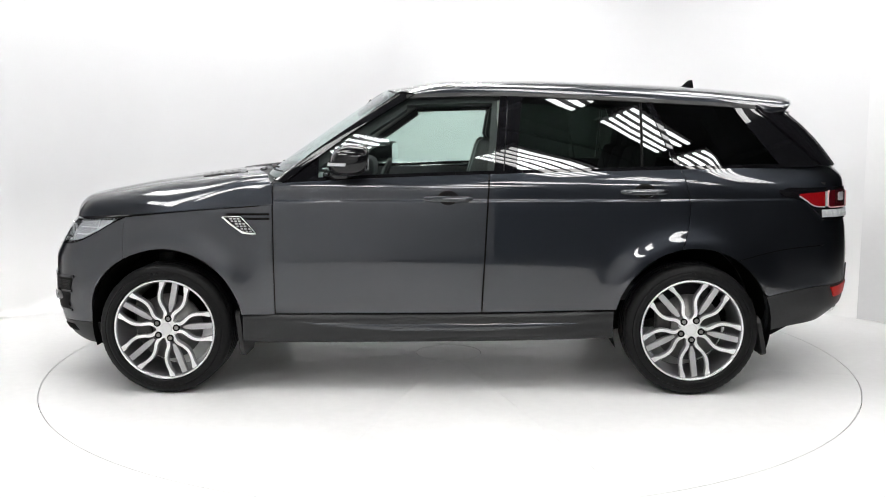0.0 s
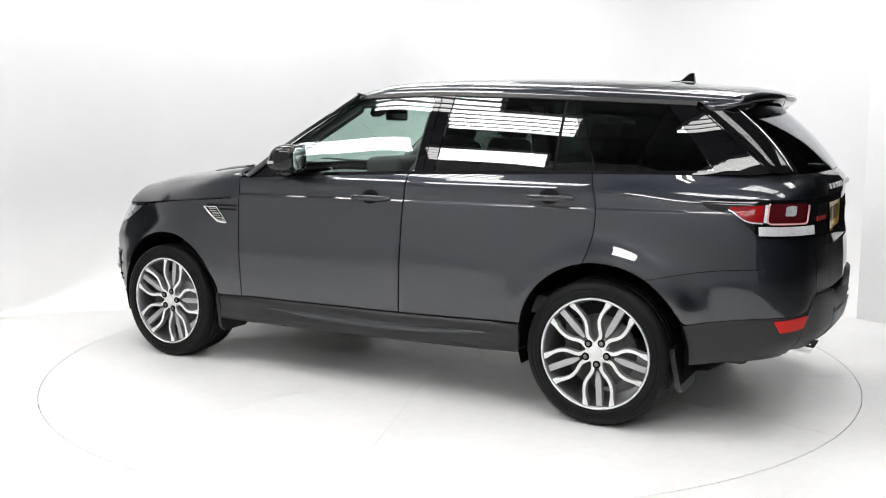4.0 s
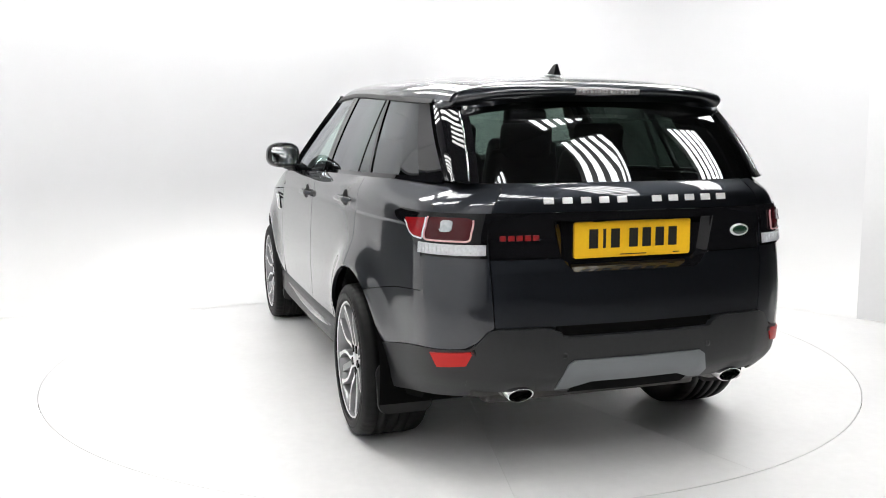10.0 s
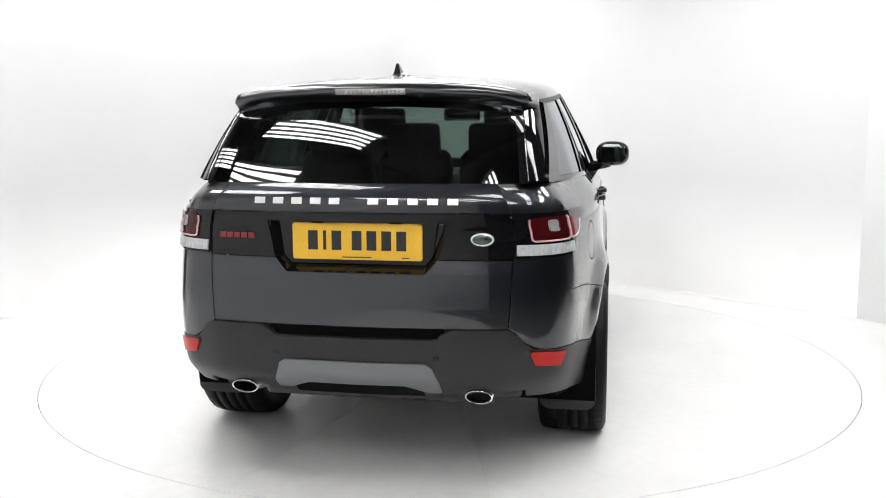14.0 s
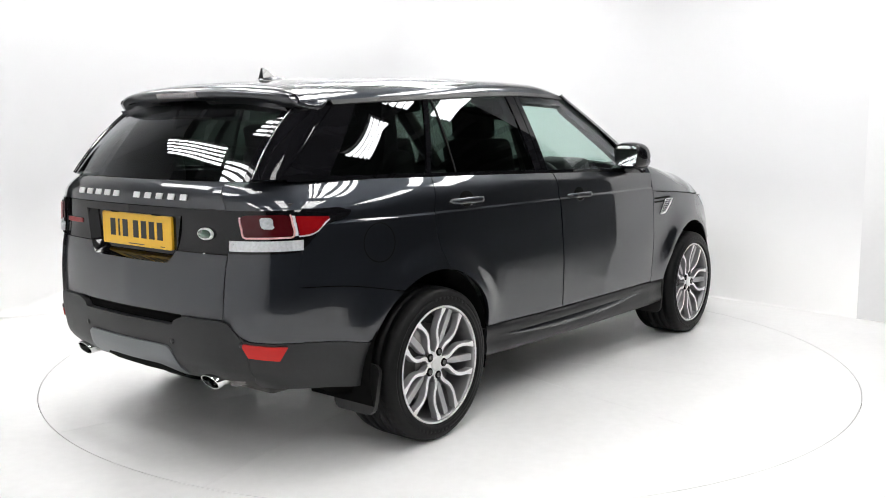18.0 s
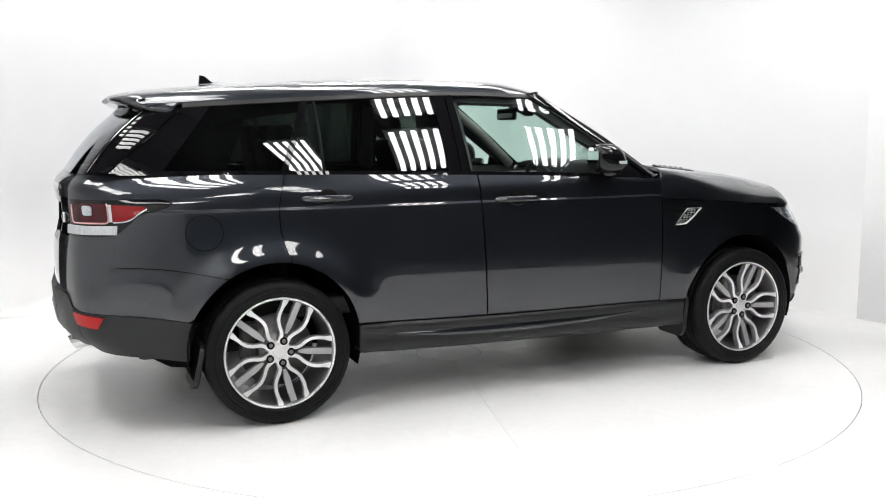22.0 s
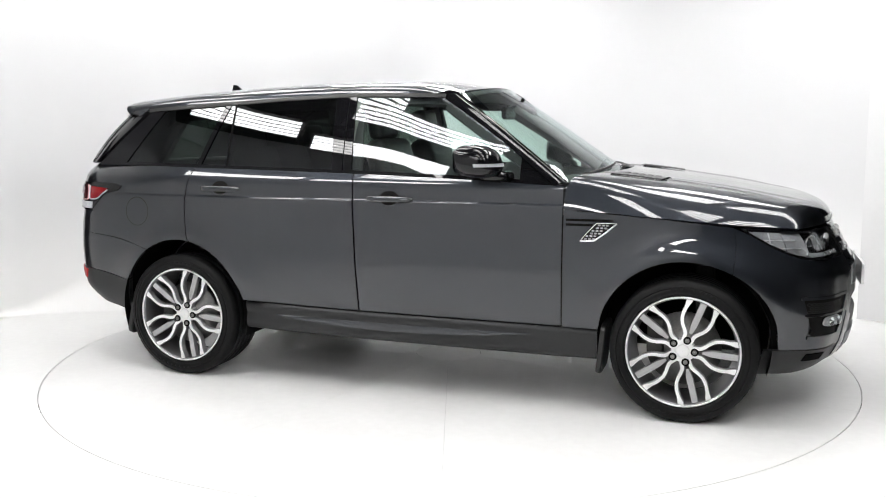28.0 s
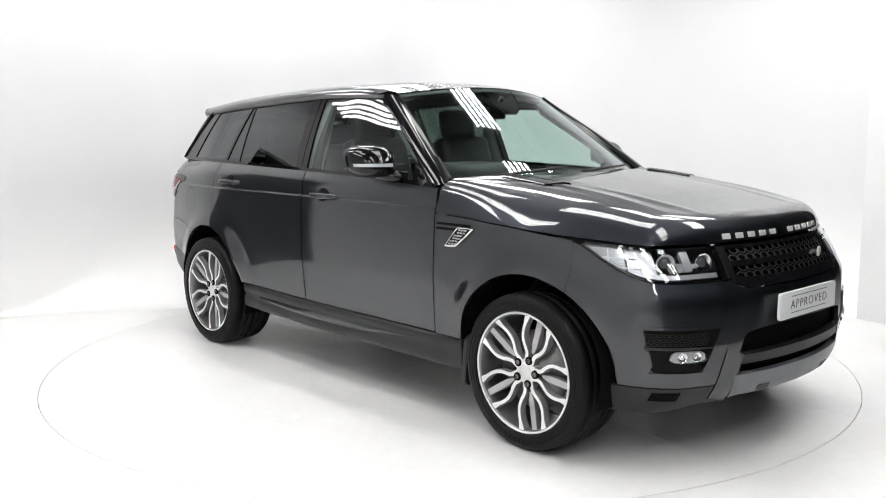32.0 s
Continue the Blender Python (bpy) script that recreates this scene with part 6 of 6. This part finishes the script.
    rows = [[(x, y, ROOF_MID(x) - 0.05 - 0.06 * (y / 0.62) ** 2) for y in span(-0.62, 0.62, 8)] for x in span(0.22, -1.98, 12)]
    grid_mesh(rows, bm=bm)
    part("headlining", bm, material("dark headlining", (0.06, 0.06, 0.06), rough=0.95), car)
    bm = bmesh.new()
    rows = [[(x, y, 1.17) for y in span(-0.80, 0.80, 4)] for x in span(-1.42, -2.22, 4)]
    grid_mesh(rows[::-1], 0.02, bm=bm)
    part("load_cover", bm, LEATHER, car)
    for side in (1, -1):
        rows = []
        for i in range(9):
            lo, hi = -1.70 - 0.50 * i / 8, -1.50 - 0.42 * i / 8
            rows.append([(lo + (hi - lo) * j / 8, (green(lo + (hi - lo) * j / 8, 1.20 + 0.42 * j / 8)[1] - 0.045) * side, 1.20 + 0.42 * j / 8) for j in range(9)])
        part("quarter_trim", grid_mesh(rows, 0.03), INNER, car)
        rows = []
        for i in range(9):
            x = -1.28 - 0.42 * i / 8
            rows.append([(x, (green(x, z)[1] - 0.045) * side, z) for z in (DLO_TOP(x) - 0.075 - 0.05 * (i / 8) ** 2, DLO_TOP(x) - 0.02)])
        part("quarter_trim", grid_mesh(rows, 0.02), INNER, car)
    bm = bmesh.new()
    box(bm, -0.3, 0, 0.55, 2.6, 1.62, 0.10, 0.02)
    box(bm, -1.8, 0, 0.62, 0.9, 1.06, 0.10, 0.02)
    part("cabin_floor", bm, DASH, car)
    for side in (1, -1):
        bm = bmesh.new()
        rows = [[(x, GREEN_LOW(x) - 0.05, z) for z in span(0.55 if x > -0.98 else 0.88, 1.20, 5)] for x in span(0.80, -1.35, 14)]
        grid_mesh(rows, bm=bm, side=-side)
        for v in bm.verts:
            v.co.y = abs(v.co.y) * side
        part("door_card", bm, DASH, car)
        bm = bmesh.new()
        tube(bm, [(-0.41, 0.80 * side, 1.22), (-0.43, 0.66 * side, 1.62)], [0.05, 0.04], 8)
        part("post_trim", bm, LIGHT_TRIM, car)
        bm = bmesh.new()
        tube(bm, [(0.74, 0.80 * side, 1.21), (0.45, 0.72 * side, 1.44), (0.15, 0.62 * side, 1.64)], [0.035, 0.035, 0.03], 8)
        part("pillar_trim", bm, LIGHT_TRIM, car)


def two_tone(ob):
    """The face of a spoke takes the first material, its flanks the second."""
    for i, f in enumerate(ob.data.polygons):
        f.material_index = 0 if i % 5 == 2 else 1
    return ob


def wheel(parent, x, y, side, turn):
    w = new("wheel")
    w.parent = parent
    w.matrix_basis = pose(x, y, WHEEL_Z, 0, 0, 0 if side > 0 else 180)
    R = 0.368
    bm = bmesh.new()
    prof = [(-0.22, 0.262), (-0.235, 0.285), (-0.245, 0.32), (-0.238, 0.348), (-0.222, 0.361), (-0.19, 0.366)]
    for g0 in (-0.155, -0.105, -0.055, -0.005):
        prof += [(g0 - 0.006, R), (g0 - 0.005, R - 0.008), (g0 + 0.005, R - 0.008), (g0 + 0.006, R)]
    prof += [(0.028, 0.366), (0.052, 0.361), (0.062, 0.350), (0.070, 0.330), (0.0708, 0.326), (0.0688, 0.3255), (0.0690, 0.3235), (0.0712, 0.323), (0.072, 0.31), (0.0705, 0.297), (0.0722, 0.2955), (0.0715, 0.2915), (0.066, 0.288), (0.058, 0.281)]
    ring = lathe(bm, prof[::-1], 200, "y")
    bm.verts.ensure_lookup_table()
    k = len(prof)
    for i in range(0, 200, 4):                       # cross cuts in both shoulders
        for j in range(k):
            v = bm.verts[i * k + j]
            if (0.004 < v.co.y < 0.056 or -0.235 < v.co.y < -0.165) and math.hypot(v.co.x, v.co.z) > 0.345:
                f = 1 - 0.0018 / 0.366
                v.co.x, v.co.z = v.co.x * f, v.co.z * f
    tyre = part("tyre", bm, RUBBER, w, "black low profile tyre")
    for a_mid in (62, 242):
        for q in range(9):
            a = radians(turn + a_mid + (q - 4) * 5.2)
            bm = bmesh.new()
            box(bm, 0, 0, 0, 0.021, 0.003, 0.016, 0.0015)
            mm = Matrix.Translation((0.318 * math.cos(a), 0.0705, 0.318 * math.sin(a))) @ Matrix.Rotation(-a + math.pi / 2, 4, "Y")
            for v in bm.verts:
                v.co = mm @ v.co
            part("raised_mark", bm, RUBBER, tyre)
    bm = bmesh.new()
    lathe(bm, [(0.052, 0.2845), (0.060, 0.281), (0.061, 0.272), (0.048, 0.266), (0.0, 0.258), (-0.14, 0.245), (-0.21, 0.262)][::-1], 96, "y")
    part("rim", bm, ALLOY_DARK, w)
    bm = bmesh.new()
    lathe(bm, [(0.056, 0.2835), (0.064, 0.281), (0.064, 0.2735), (0.054, 0.270)][::-1], 96, "y")
    part("rim_lip", bm, MACHINED, w)
    # spokes
    def strip(bm, path, width, y_of_r, depth, bev=0.002):
        pts = [Vector((r * math.cos(a), 0, r * math.sin(a))) for r, a in path]
        L, Rr = [], []
        for i, p in enumerate(pts):
            d = (pts[min(i + 1, len(pts) - 1)] - pts[max(i - 1, 0)]).normalized()
            nrm = Vector((-d.z, 0, d.x))
            wd = width(path[i][0]) / 2
            L.append((p + nrm * wd, p + nrm * (wd - bev)))
            Rr.append((p - nrm * wd, p - nrm * (wd - bev)))
        rows = []
        for i, p in enumerate(pts):
            yy = y_of_r(path[i][0])
            row = []
            for q, dy in ((L[i][0], -depth), (L[i][0], -bev), (L[i][1], 0.0), (Rr[i][1], 0.0), (Rr[i][0], -bev), (Rr[i][0], -depth)):
                row.append((q.x, yy + dy, q.z))
            rows.append(row)
        grid_mesh(rows, bm=bm)
    yr = pchip([0.04, 0.10, 0.18, 0.25, 0.272], [0.0282, 0.036, 0.046, 0.054, 0.056])
    # how far a bright spoke stands from the middle of its pair
    lateral = pchip([0.045, 0.085, 0.105, 0.14, 0.175, 0.205, 0.245, 0.275], [0.020, 0.0215, 0.030, 0.053, 0.0685, 0.0725, 0.0700, 0.0685])
    for k in range(5):
        a0 = radians(turn + 72 * k)
        bm = bmesh.new()
        strip(bm, [(r, a0) for r in span(0.095, 0.268, 8)], lambda r: 0.016 + 0.017 * min(1.0, (r - 0.095) / 0.045), lambda r: yr(r) - 0.012, 0.03)
        two_tone(part("inner_spoke", bm, [ALLOY_GREY, SPOKE_SIDE], w, "grey painted spoke", smooth=False))
        for sg in (1, -1):
            bm = bmesh.new()
            path = [(r, a0 + sg * math.asin(lateral(r) / r)) for r in span(0.045, 0.272, 34)]
            strip(bm, path, lambda r: 0.021 - 0.002 * smooth01(r, 0.09, 0.15) + 0.013 * smooth01(r, 0.225, 0.268), yr, 0.035)
            two_tone(part("spoke", bm, [MACHINED, SPOKE_SIDE], w, "bright diamond turned spoke", smooth=False))
    bm = bmesh.new()
    lathe(bm, [(-0.02, 0.062), (0.024, 0.060), (0.0305, 0.056), (0.0318, 0.045), (0.031, 0.034)][::-1], 40, "y")
    part("hub", bm, MACHINED, w)
    bm = bmesh.new()
    lathe(bm, [(0.028, 0.035), (0.035, 0.033), (0.037, 0.025), (0.0375, 0.001)][::-1], 32, "y")
    part("centre_cap", bm, BADGE_SILVER, w, "silver wheel centre cap")
    for k in range(5):
        a = radians(turn + 72 * k)
        bm = bmesh.new()
        lathe(bm, [(0.012, 0.0115), (0.0385, 0.0112), (0.0385, 0.008), (0.034, 0.0075), (0.034, 0.001)][::-1], 12, "y", (0.058 * math.cos(a), 0, 0.058 * math.sin(a)))
        part("wheel_nut", bm, STEEL, w, smooth=False)
        bm = bmesh.new()
        lathe(bm, [(0.030, 0.0200), (0.0358, 0.0195), (0.0358, 0.0105)][::-1], 16, "y", (0.058 * math.cos(a), 0, 0.058 * math.sin(a)))
        part("nut_seat", bm, MATT_BLACK, w)
    bm = bmesh.new()
    lathe(bm, [(-0.055, 0.185), (-0.03, 0.185), (-0.03, 0.10), (-0.01, 0.09), (-0.01, 0.001)][::-1], 48, "y")
    part("brake_disc", bm, STEEL, w)
    bm = bmesh.new()
    box(bm, 0.14, -0.045, 0.05, 0.085, 0.075, 0.2, 0.015)
    part("brake_caliper", bm, IRON, w)
    return w


def build_car():
    car = new("car")
    tagged(car, "dark grey five door sport utility vehicle on the turntable", "car")
    panels = car_lower(car)
    car_shell(car)
    sills(car)
    bonnet(car)
    upper(car)
    front_end(car)
    rear_end(car)
    fittings(car, *panels)
    interior(car)
    for x, side, turn in ((WHEEL_X, 1, 32), (-WHEEL_X, 1, 48), (WHEEL_X, -1, 39), (-WHEEL_X, -1, 40)):
        wheel(car, x, side * 0.925, side, turn)
    return car


# ---- everything that turns ----
RATE, START = -7.0638, 179.10
PIVOT = (-0.107, 0.027)


def motions():
    times = [i * 1.0 for i in range(33)]
    walk(the_turntable, [(t, pose(0, 0, 0, 0, 0, RATE * t)) for t in times])
    walk(the_car, [(t, pose(0, 0, 0, 0, 0, START + RATE * t) @ pose(-PIVOT[0], -PIVOT[1], 0)) for t in times])


studio_floor()
hall_floor()
studio_pit()
studio_wall()
wall_joint()
wall_lintel()
side_wall()
warehouse()
light_banks()
the_turntable = turntable()
the_car = build_car()
motions()
